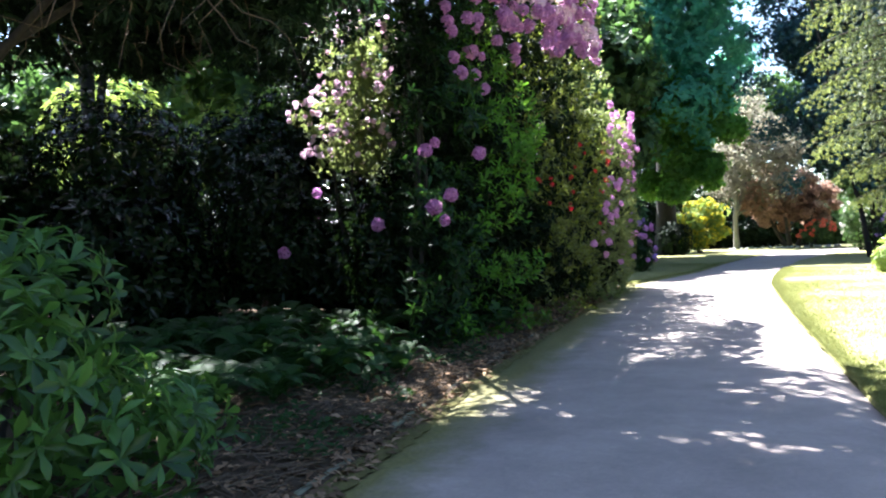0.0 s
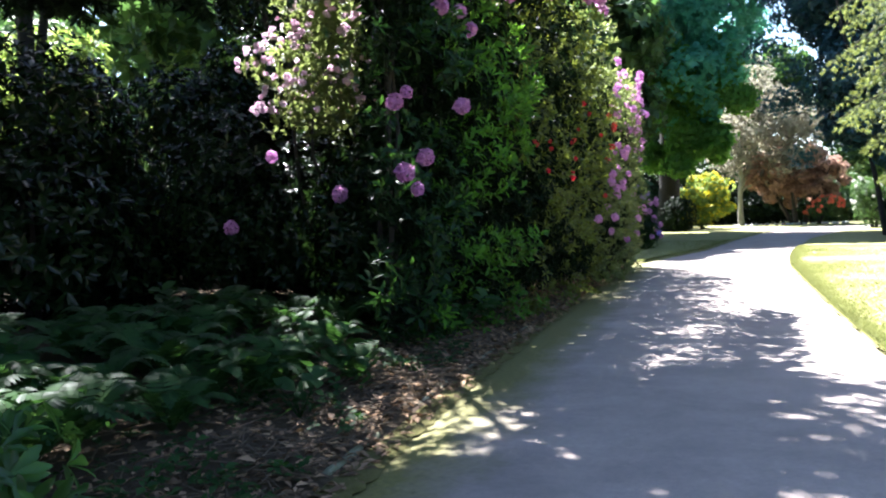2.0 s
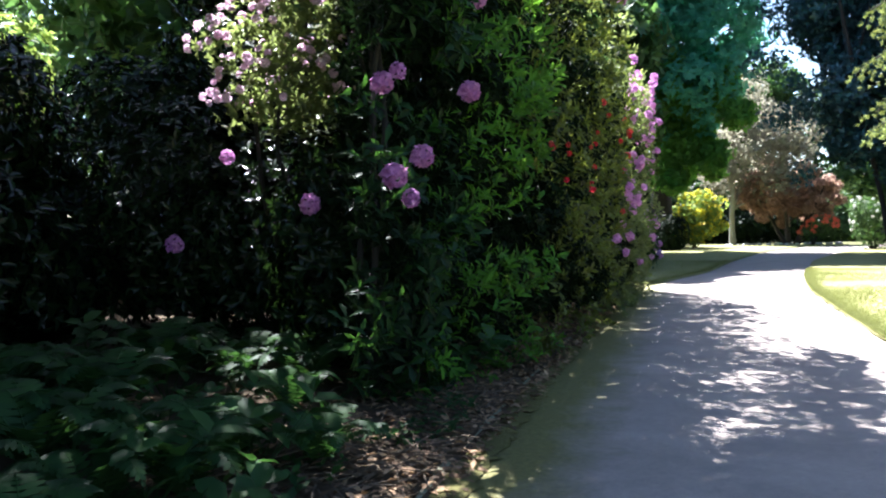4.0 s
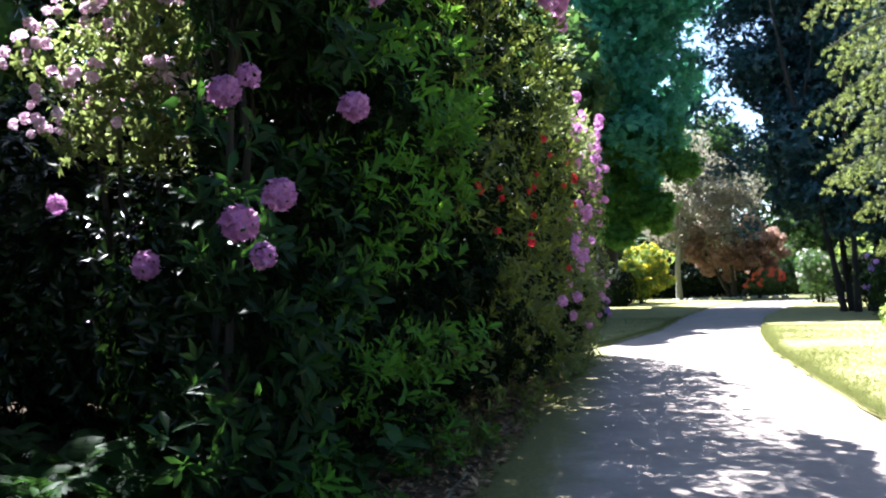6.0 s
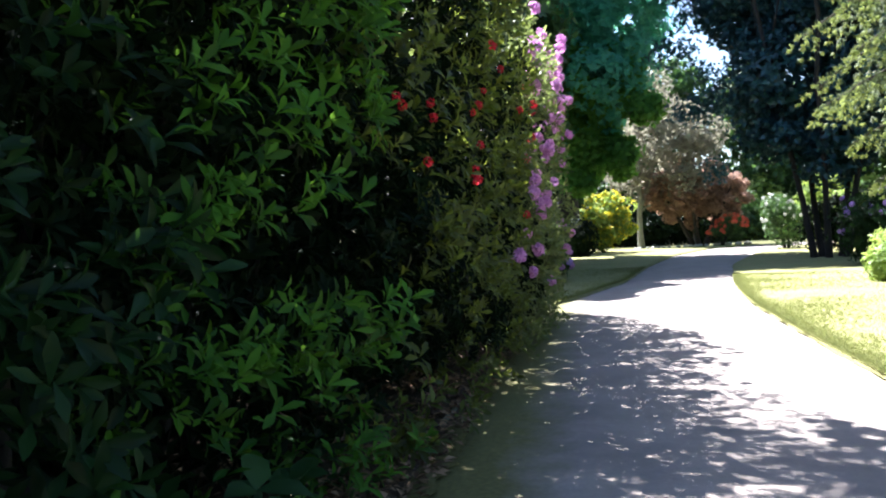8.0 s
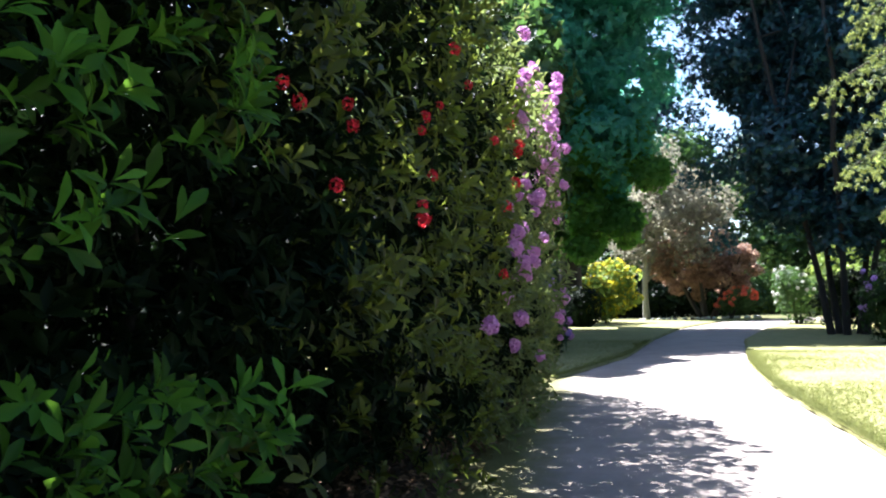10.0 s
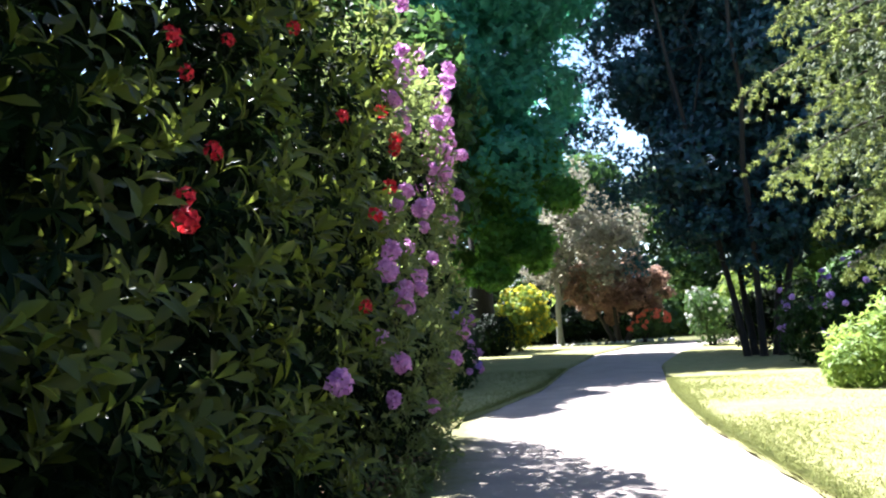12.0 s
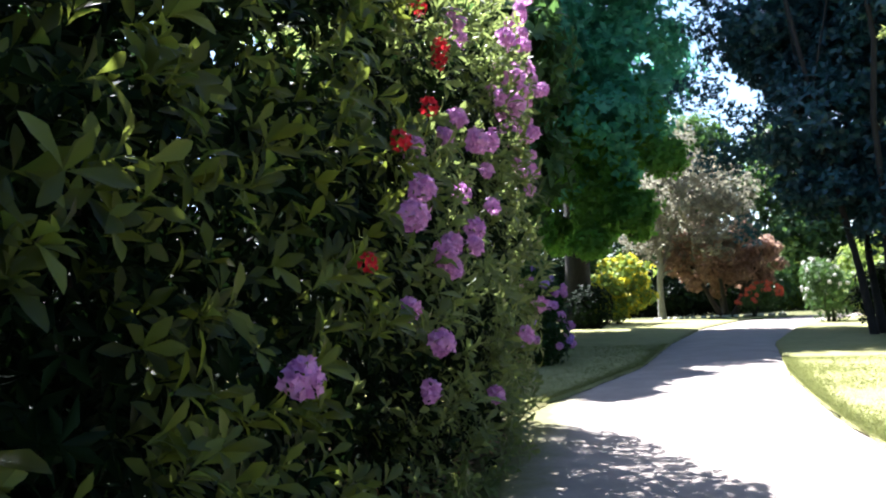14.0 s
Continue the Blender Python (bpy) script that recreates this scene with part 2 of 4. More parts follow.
def leaf_arrays(P, D, count, length, width, tilt=(0.9, 1.5), shape=FINE, vary=0.3, droop=0.0, stagger=0.0):
    """A whorl of leaves round each shoot tip P that points along D, strung down the shoot by stagger lengths."""
    P, D = np.asarray(P, float), unit(np.asarray(D, float))
    n = len(P)
    ref = unit(rng.normal(size=(n, 3)))
    A = unit(np.cross(D, ref))
    B = np.cross(D, A)
    phi = (np.arange(count)[None, :] * 2 * np.pi / count + rng.uniform(0, 6.28, (n, 1)) + rng.normal(0, 0.25, (n, count)))
    tau = rng.uniform(tilt[0], tilt[1], (n, count))
    V = np.cos(tau)[..., None] * D[:, None] + np.sin(tau)[..., None] * (np.cos(phi)[..., None] * A[:, None] + np.sin(phi)[..., None] * B[:, None])
    V[..., 2] -= droop
    V = unit(V)
    W = unit(np.cross(V, D[:, None] + 0.001))
    U = np.cross(W, V)
    L = length * rng.uniform(1 - vary, 1 + vary, (n, count, 1, 1))
    T, F = shape
    T = T.copy()
    base = P[:, None] - D[:, None] * (rng.uniform(0, 1, (n, count, 1)) * stagger * length)
    Q = base[:, :, None] + L * (T[:, 0:1] * V[:, :, None] + T[:, 1:2] * (width / length) * W[:, :, None] + T[:, 2:3] * U[:, :, None])
    m = n * count
    faces = F[None] + (np.arange(m) * len(T))[:, None, None]
    return Q.reshape(-1, 3), faces.reshape(-1, 3)


def leaves(name, parent, P, D, mat, count=7, length=0.12, width=0.04, tilt=(0.9, 1.5), shape=FINE, vary=0.3, droop=0.0, label="", stagger=0.0):
    V, F = leaf_arrays(P, D, count, length, width, tilt, shape, vary, droop, stagger)
    V = V - np.array(parent.location)
    return child(name, mesh_from(name, V, F, mat), parent, label, "stuff")


def tube(points, radii, sides=7):
    """A tapered, closed limb along points."""
    pts = [Vector(p) for p in points]
    V, F = [], []
    for i, (p, r) in enumerate(zip(pts, radii)):
        d = (pts[min(i + 1, len(pts) - 1)] - pts[max(i - 1, 0)]).normalized()
        a = d.cross(Vector((0.31, 0.87, 0.13))).normalized()
        b = d.cross(a)
        for k in range(sides):
            t = 2 * math.pi * k / sides
            V.append(p + (a * math.cos(t) + b * math.sin(t)) * r * (1 + 0.12 * noise.noise(p * 3 + a * math.cos(t) + b * math.sin(t))))
    for i in range(len(pts) - 1):
        for k in range(sides):
            q = (k + 1) % sides
            F.append((i * sides + k, i * sides + q, (i + 1) * sides + q, (i + 1) * sides + k))
    return np.array(V), np.array(F)


def limb(name, parent, points, radii, mat, sides=7, label=""):
    V, F = tube(points, radii, sides)
    me = mesh_from(name, V - np.array(parent.location), F, mat)
    me.polygons.foreach_set("use_smooth", [True] * len(me.polygons))
    return child(name, me, parent, label)


def bend(a, b, n=6, sag=0.0, wob=0.1):
    """A slightly crooked line from a to b."""
    a, b = np.array(a, float), np.array(b, float)
    t = np.linspace(0, 1, n)[:, None]
    p = a + (b - a) * t
    p[1:-1] += rng.normal(0, wob, (n - 2, 3)) * np.linalg.norm(b - a) * 0.15
    p[:, 2] += sag * np.sin(t[:, 0] * np.pi)
    return p


def blob_points(n, lumps, inner=0.55):
    """Points in the outer shells of several ellipsoids (centre, radii), with outward directions; those deep inside a neighbour are dropped."""
    vol = np.array([(r[0] * r[1] * r[2]) ** 0.67 for _, r in lumps])
    pick = rng.choice(len(lumps), n, p=vol / vol.sum())
    C = np.array([c for c, _ in lumps])[pick]
    R = np.array([r for _, r in lumps])[pick]
    U = unit(rng.normal(size=(n, 3)))
    s = rng.uniform(inner ** 3, 1, (n, 1)) ** (1 / 3) * rng.normal(1, 0.07, (n, 1))
    P = C + R * U * s
    keep = np.ones(n, bool)
    for c, r in lumps:
        keep &= (np.linalg.norm((P - np.array(c)) / np.array(r), axis=1) > inner * 0.8)
    keep &= P[:, 2] > 0.03
    return P[keep], unit(U / R)[keep]


def lumpy(centre, radii, n, size):
    """A crown as many lumps on and in a large ellipsoid."""
    out = []
    for _ in range(n):
        u = unit(rng.normal(size=3))
        s = rng.uniform(0.35, 0.95)
        c = np.array(centre) + np.array(radii) * u * s
        k = size * rng.uniform(0.6, 1.25)
        out.append((c, np.array((k, k, k * rng.uniform(0.6, 0.9)))))
    return out


# ---- ground and road ----
LEFT_EDGE = [(-40, -1.3), (0, -1.05), (6, -1.1), (10, -1.28), (15, -1.36), (26, -1.33), (28, -0.7), (33, 0.6), (41, 1.7), (50, 3.4), (58, 6.0), (64, 11.0), (67, 20.0), (68, 40)]
RIGHT_EDGE = [(-40, 2.8), (0, 2.7), (8, 2.62), (15, 2.56), (20, 2.6), (25, 2.68), (28, 2.9), (31, 3.2), (40, 4.5), (48, 6.6), (54, 8.8), (58, 11.5), (60.5, 17), (62, 40)]


def edge_x(edge, y):
    return np.interp(y, [e[0] for e in edge], [e[1] for e in edge])


def relief(x, y, amp, s):
    return amp * noise.noise(Vector((x * s, y * s, 3.1)))


def strip(name, rows, mat, label, category):
    """A sheet from rows of equal length of points."""
    k = len(rows[0])
    V = [p for r in rows for p in r]
    F = [(i * k + j, i * k + j + 1, (i + 1) * k + j + 1, (i + 1) * k + j) for i in range(len(rows) - 1) for j in range(k - 1)]
    me = mesh_from(name, np.array(V), np.array(F), mat)
    me.polygons.foreach_set("use_smooth", [True] * len(me.polygons))
    return tagged(new(name, me), label, category, kind="structure")


def bed_z(x, y):
    """Height of the planting bed."""
    a = edge_x(LEFT_EDGE, y) - x
    return float(np.interp(a, [-0.06, 0.02, 0.1, 0.25, 0.7, 1.9, 3.5, 14], [-0.05, 0.0, 0.025, 0.06, 0.11, 0.2, 0.28, 0.28])) + min(1.0, max(0.0, (a - 0.1) * 5)) * (relief(x, y, 0.06, 1.4) + relief(x, y, 0.025, 5.0))


def build_ground():
    rows = []
    for r in np.concatenate([np.linspace(0, 90, 46), np.array([120, 180, 300, 600, 1200])]):
        rows.append([(3 + r * math.cos(a), 25 + r * math.sin(a), -0.06 + (relief(r * math.cos(a), r * math.sin(a), 0.03, 0.3))) for a in np.linspace(0, 2 * math.pi, 73)])
    strip("ground", rows, M_GROUND, "rough grassy woodland ground under the trees", "ground")
    ys = np.concatenate([np.linspace(-40, 0, 30), np.linspace(0.4, 50, 125), np.linspace(50.3, 68, 60)])
    rows = []
    for i, y in enumerate(ys):
        a, b = edge_x(LEFT_EDGE, y), edge_x(RIGHT_EDGE, min(y, 62))
        if y > 57:
            b = edge_x(RIGHT_EDGE, 57) + (y - 57) * 9
        row = []
        for j in range(14):
            s = j / 13
            x = a + (b - a) * s + (relief(y, j * 40.0, 0.07, 1.7) if j in (0, 13) else 0)
            row.append((x, y, 0.012 * math.sin(math.pi * s) + relief(x, y, 0.006, 0.9) - (0.05 if j in (0, 13) else 0)))
        rows.append(row)
    strip("road", rows, M_ROAD, "narrow worn grey asphalt drive with mossy edge", "road")
    # moss and washed-in soil lying on the shaded edge of the asphalt
    rows = []
    for y in np.arange(0, 27, 0.06):
        a, b = edge_x(LEFT_EDGE, y), edge_x(RIGHT_EDGE, y)
        w = 0.2 + relief(y, 2.0, 0.1, 0.9) + relief(y, 9.0, 0.07, 4.0) + relief(y, 5.0, 0.09, 15.0)
        row = []
        for j in range(5):
            x = a - 0.03 + max(w, 0.05) * j / 4
            q = (x - a) / (b - a)
            row.append((x, y, 0.012 * math.sin(math.pi * max(q, 0)) + 0.009 + relief(x, y, 0.005, 6.0) - (0.016 if j == 4 else 0)))
        rows.append(row)
    strip("moss_edge", rows, M_MOSS, "brown-green moss and soil along the drive's edge", "moss")
    # lawn beyond the drive's sunny side
    rows = []
    for y in np.linspace(-20, 60, 220):
        a = edge_x(RIGHT_EDGE, y) + relief(y, 7.7, 0.09, 1.3)
        xs = a + np.array([0, 0.03, 0.1, 0.4, 1, 2, 3.5, 6, 10, 16, 24])
        rows.append([(x, y, (-0.04, 0.012, 0.03, 0.035)[min(j, 3)] + (relief(x, y, 0.03, 0.5) if j > 2 else 0)) for j, x in enumerate(xs)])
    strip("lawn", rows, M_LAWN, "sunlit mown lawn with dry yellow patches", "lawn")
    rows = []
    for y in np.linspace(25.3, 62, 120):
        a = edge_x(LEFT_EDGE, y) - relief(y, 3.3, 0.08, 1.3)
        if y < 26.5:
            a = -1.5
        xs = a - np.array([0, 0.03, 0.1, 0.4, 1, 2, 3.5, 6, 10])
        rows.append([(x, y, (-0.04, 0.012, 0.03, 0.035)[min(j, 3)] + (relief(x, y, 0.03, 0.5) if j > 2 else 0)) for j, x in reversed(list(enumerate(xs)))])
    strip("lawn_verge", rows, M_LAWN, "shaded mown grass verge beside the drive", "lawn")
    rows = []
    for y in np.linspace(-8, 25.5, 150):
        a = edge_x(LEFT_EDGE, y) + relief(y, 1.1, 0.05, 2.0)
        xs = a - np.array([-0.06, 0.02, 0.1, 0.17, 0.25, 0.35, 0.45, 0.57, 0.7, 0.85, 1.0, 1.2, 1.4, 1.65, 1.9, 2.25, 2.6, 3.0, 3.5, 4.2, 5, 6, 8, 11, 14])
        rows.append([(x, y, bed_z(x, y)) for x in reversed(xs)])
    strip("planting_bed", rows, M_SOIL, "dark leafy soil bed along the drive", "planting bed")


rng = np.random.default_rng(21)
build_ground()


# ---- hedge of rhododendrons along the drive ----
def face_x(y, z):
    base = np.interp(y, [10.4, 11, 13, 15, 17, 19.5, 21.5, 23.5, 25.5, 26.5], [-2.7, -2.02, -1.42, -1.05, -0.85, -0.75, -0.6, -0.75, -1.3, -2.2])
    low = np.interp(z, [0, 0.4, 1.2, 2, 3.5, 5.0, 6.5], [-0.22, -0.1, -0.02, 0.0, 0.05, 0.0, -0.25])
    return base + low


def top_z(y):
    return np.interp(y, [10.4, 12, 13, 15, 18.3, 18.9, 19.4, 20.2, 22, 23.6, 24.8, 25.6], [4.6, 5.9, 6.6, 6.4, 6.0, 5.0, 4.2, 4.1, 4.3, 4.2, 3.8, 3.0])


def lump(P):
    return np.array([0.16 * noise.noise(Vector(p) * 0.9) + 0.2 * noise.noise(Vector(p) * 1.9 + Vector((9, 2, 1))) for p in P])


def hollow(P):
    """How far the leaves stand back in the dark gaps between the branches."""
    return np.array([max(0.0, 1.3 * noise.noise(Vector(p) * 2.3 + Vector((4, 7, 3))) + 0.9 * noise.noise(Vector(p) * 0.8 + Vector((1, 5, 8))) + 0.2) for p in P])


def hedge_part(y0, y1, n_face, n_top):
    """Shoot tips on the face and top of a stretch of the hedge."""
    y = rng.uniform(y0, y1, n_face) + rng.normal(0, 0.12, n_face)
    z = rng.uniform(0.012, 1, n_face) * top_z(y)
    d = rng.exponential(0.13, n_face)
    Q = np.stack([np.zeros(n_face), y, z], 1)
    x = face_x(y, z) + lump(Q) - d - hollow(Q) * 1.5
    P = np.stack([x, y, z], 1)
    D = np.stack([np.ones(n_face), rng.normal(-0.25, 0.4, n_face), rng.normal(0.45, 0.4, n_face)], 1)
    y2 = rng.uniform(y0, y1, n_top)
    x2 = rng.uniform(-3.5, face_x(y2, 4.0), n_top)
    Q2 = np.stack([x2, y2, np.zeros(n_top)], 1)
    z2 = top_z(y2) + lump(Q2) * 1.6 - rng.exponential(0.15, n_top) + rng.normal(0, 0.1, n_top)
    P2 = np.stack([x2, y2, z2], 1)
    D2 = np.stack([rng.normal(0.2, 0.4, n_top), rng.normal(0, 0.4, n_top), np.ones(n_top)], 1)
    P, D = np.concatenate([P, P2]), np.concatenate([D, D2])
    keep = in_hedge(P)
    keep[:n_face] &= hollow(Q) < 0.34
    return P[keep], D[keep]


def in_hedge(P):
    """The hedge begins at a slanting end, with the shaded bed open behind it."""
    return P[:, 0] > -2.25 - 0.45 * np.maximum(P[:, 1] - 10.8, 0) - np.where(P[:, 1] > 14.6, 9, 0)


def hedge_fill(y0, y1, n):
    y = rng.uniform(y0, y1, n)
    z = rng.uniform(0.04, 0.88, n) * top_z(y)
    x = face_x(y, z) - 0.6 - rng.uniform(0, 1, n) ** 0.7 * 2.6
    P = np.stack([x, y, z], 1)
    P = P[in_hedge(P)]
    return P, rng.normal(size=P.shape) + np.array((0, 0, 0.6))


def truss_mesh(name, mat, florets=22, size=0.075):
    """A domed head of five-petalled florets."""
    P, D = [], []
    for i in range(florets):
        t = math.acos(1 - 1.25 * (i + 0.5) / florets)
        f = i * 2.39996
        d = (math.sin(t) * math.cos(f), math.sin(t) * math.sin(f), math.cos(t))
        P.append(np.array(d) * size * rng.uniform(0.55, 0.85))
        D.append(d)
    V, F = leaf_arrays(np.array(P), np.array(D), 5, size * 0.55, size * 0.42, (0.7, 1.2), MEDIUM, 0.2)
    return mesh_from(name, V, F, mat)


TRUSS = {k: [truss_mesh("truss_" + k, m, 20 + 2 * i, 0.076 + 0.006 * i) for i in range(3)] for k, m in
         (("pink", M_PINK), ("purple", M_PURPLE), ("pale", M_PALEPINK), ("red", M_RED), ("coral", M_CORAL), ("white", M_WHITE), ("violet", M_VIOLET))}
TRUSS["red"] = [truss_mesh("truss_red", M_RED, 11, 0.06) for _ in range(2)]


def flower(parent, kind, p, d, scale=1.0):
    ob = child("flower_truss", TRUSS[kind][int(rng.integers(len(TRUSS[kind])))], parent)
    q = Vector(d).to_track_quat("Z", "Y").to_matrix().to_4x4()
    s = scale * rng.uniform(0.85, 1.15)
    ob.matrix_local = Matrix.Translation(Vector(p) - parent.location) @ q @ pose(0, 0, 0, 0, 0, rng.uniform(0, 360)) @ Matrix.Diagonal((s, s, s, 1))
    return ob


def hedge_flowers(parent, kind, n, y0, y1, z0, z1, scale=1.0, depth=0.02):
    for _ in range(n):
        y = rng.uniform(y0, y1)
        z = min(rng.uniform(z0, z1), top_z(y) + 0.1)
        x = face_x(y, z) + lump([(0, y, z)])[0] + 0.04 - rng.exponential(depth)
        flower(parent, kind, (x, y, z), (1, rng.normal(-0.35, 0.3), rng.normal(0.35, 0.3)), scale)


def hedge_bush(name, y0, y1, label, mat, n_face, n_top, n_fill, count, length, width, sprigs=0, sprig_mat=None, dense=1.0, low=0.0):
    ob = thing(name, (-2.3, (y0 + y1) / 2, 0.05), label, "shrub", "flowering hedge along the drive")
    P, D = hedge_part(y0, y1, n_face, n_top)
    leaves("foliage", ob, P, D, mat, count, length, width, (0.3, 1.35), OBOVATE, 0.4, 0.08, stagger=0.8)
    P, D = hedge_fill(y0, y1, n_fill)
    # deep shade inside the hedge is put into these near-black leaves
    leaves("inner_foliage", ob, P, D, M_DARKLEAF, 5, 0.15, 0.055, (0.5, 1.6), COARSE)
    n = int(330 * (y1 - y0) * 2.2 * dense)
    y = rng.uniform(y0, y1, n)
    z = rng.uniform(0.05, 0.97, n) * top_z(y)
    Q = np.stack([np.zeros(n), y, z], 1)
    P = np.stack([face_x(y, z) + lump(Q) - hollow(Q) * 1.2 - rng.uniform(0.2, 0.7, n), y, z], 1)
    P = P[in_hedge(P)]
    # layer just behind the face, with the gaps' shade in its colour
    leaves("shade_foliage", ob, P, rng.normal(size=P.shape) + np.array((1, 0, 0.5)), M_DARKLEAF, 7, 0.12, 0.036, (0.7, 1.5), MEDIUM)
    sprig_mat = sprig_mat or mat
    twigs = [mesh_from("leaf_whorl", *leaf_arrays([(0, 0, 0.0)], [(0, 0, 1.0)], count, length * 1.1, width * 1.05, (0.3, 1.4), OBOVATE, 0.35, 0.06, 0.9), sprig_mat) for _ in range(6)]
    for i in range(sprigs):
        z = rng.uniform(0.2, 3.6)
        y = rng.uniform(y0 - low * max(0.0, 1 - z / 2.2), y1 - 0.3)
        if hollow([(0, y, z)])[0] > 0.3:
            continue
        x = face_x(y, z) + lump([(0, y, z)])[0] + rng.uniform(-0.03, 0.1)
        w = child("leaf_whorl", twigs[i % 6], ob)
        d = Vector((1, rng.normal(-0.4, 0.4), rng.normal(0.55, 0.4)))
        w.matrix_local = Matrix.Translation(Vector((x, y, z)) - ob.location) @ d.to_track_quat("Z", "Y").to_matrix().to_4x4() @ pose(0, 0, 0, 0, 0, rng.uniform(0, 360))
    for i in range(5):
        y = rng.uniform(y0 + 0.8, y1 - 0.2)
        a = (max(-2.75, -2.15 - (y - 10.8) * 0.3) + rng.normal(0, 0.05), y, 0.0)
        b = (a[0] - rng.uniform(-0.2, 0.3), y + abs(rng.normal(0, 0.4)), top_z(y) * rng.uniform(0.7, 0.9))
        limb("stem", ob, bend(a, b, 7), np.linspace(0.04, 0.012, 7), M_BARK_DARK)
    return ob


def build_hedge():
    pink = hedge_bush("rhododendron", 10.7, 12.4, "tall dark-leaved rhododendron with round pink flower heads", M_RHODO, 470, 480, 1700, 6, 0.14, 0.046, 60, dense=1.0)
    for p in ((-1.79, 11.03, 2.09), (-2.0, 11.0, 1.95), (-1.87, 10.99, 1.78), (-1.56, 11.57, 2.63), (-2.03, 11.2, 2.76), (-2.12, 11.1, 2.66)):
        flower(pink, "pink", (p[0] + 0.06, p[1] - 0.1, p[2]), (1, -0.8, 0.2), 0.95)
    hedge_flowers(pink, "pink", 9, 11.2, 12.6, 3.5, 4.6)
    green = hedge_bush("azalea", 12.1, 14.1, "bright green azalea hedge with narrow pointed leaves", M_AZALEA, 1000, 950, 2900, 6, 0.115, 0.036, 190, M_FRESH, low=0.8)
    hedge_flowers(green, "pink", 90, 12.8, 15.8, 4.5, 6.3, 1.1)
    hedge_flowers(green, "pink", 34, 11.6, 13.2, 4.0, 5.4, 1.05)
    # pale heads stand in for pink flowers lit by the sun
    hedge_flowers(green, "pale", 40, 13.2, 15.8, 4.9, 6.4, 1.1)
    red = hedge_bush("rhododendron", 13.9, 18.7, "olive green rhododendron with scattered red flowers", M_OLIVE, 2000, 1050, 6200, 6, 0.105, 0.038, 120, dense=0.7)
    # red flower heads low on the face
    for y, z in ((13.9, 2.42), (14.15, 2.4), (14.45, 2.45), (14.5, 2.36), (15.67, 2.7), (14.25, 2.05), (15.58, 2.27), (15.4, 2.5), (15.05, 2.5), (15.34, 2.07), (15.4, 2.0), (15.25, 1.98), (17.47, 1.74), (16.4, 3.0), (16.9, 2.7), (15.9, 3.1)):
        flower(red, "red", (face_x(y, z) + lump([(0, y, z)])[0] + 0.08, y, z), (1, rng.normal(-0.5, 0.2), rng.normal(0.2, 0.2)), rng.uniform(0.45, 0.75))
    for x, y, z in ((-0.9, 18.4, 2.37), (-0.86, 18.9, 2.64), (-0.9, 18.9, 3.2), (-0.84, 19.2, 3.05), (-0.86, 19.25, 2.98)):
        flower(red, "red", (x + 0.05, y - 0.1, z), (1, -0.9, 0.2), 0.9)
    hedge_flowers(red, "pink", 70, 15.8, 18.4, 4.8, 6.4, 1.1)
    # again paler heads for the sunlit top of the pink flowers
    hedge_flowers(red, "pale", 40, 15.8, 18.4, 5.0, 6.4, 1.1)
    purple = hedge_bush("rhododendron", 18.6, 25.6, "tall rhododendron covered with purple-pink flowers", M_PALEOLIVE, 3000, 1500, 4500, 6, 0.105, 0.036, 150, dense=0.85)
    for x, y, z in ((-0.88, 16.93, 1.36), (-0.84, 18.9, 1.35), (-0.8, 18.4, 2.12), (-0.82, 18.25, 1.98), (-0.76, 19.7, 2.02), (-0.72, 20.3, 2.68), (-0.7, 19.5, 2.54), (-0.75, 18.55, 3.2)):
        flower(purple, "purple", (x + 0.05, y - 0.1, z), (1, -0.9, 0.2), 0.85)
    hedge_flowers(purple, "purple", 52, 19.0, 23.6, 3.1, 4.3, 0.8, 0.09)
    hedge_flowers(purple, "purple", 20, 19.4, 24.4, 2.5, 3.6, 0.75, 0.12)
    hedge_flowers(purple, "purple", 10, 18.6, 20.4, 1.7, 2.8, 0.75, 0.08)
    hedge_flowers(purple, "purple", 6, 18.4, 24.0, 0.8, 1.8, 0.8)


rng = np.random.default_rng(22)
build_hedge()


# ---- trees and shrubs ----
def shrub(name, label, at, lumps, mat, n, count, length, width, group="", shape=MEDIUM, stems=4, category="shrub", inner=0.5, stem_mat=None):
    ob = thing(name, (*at, 0.0), label, category, group)
    P, D = blob_points(n, lumps, inner)
    leaves("foliage", ob, P, D + np.array((0, 0, 0.25)), mat, count, length, width, (0.7, 1.5), shape)
    for i in range(stems):
        c, r = lumps[int(rng.integers(len(lumps)))]
        a = (at[0] + rng.normal(0, 0.15), at[1] + rng.normal(0, 0.15), -0.03)
        limb("stem", ob, bend(a, c, 6), np.linspace(0.05, 0.015, 6), stem_mat or M_BARK_DARK)
    return ob


def shrub_flowers(ob, lumps, kind, n, scale, up=-0.2, toward=None):
    P, D = blob_points(n * 8, lumps, 0.93)
    keep = D[:, 2] > up
    if toward is not None:
        keep &= D @ np.array(toward) > 0
    P, D = P[keep][:n], D[keep][:n]
    for p, d in zip(P, D):
        flower(ob, kind, p + d * 0.05, d, scale)


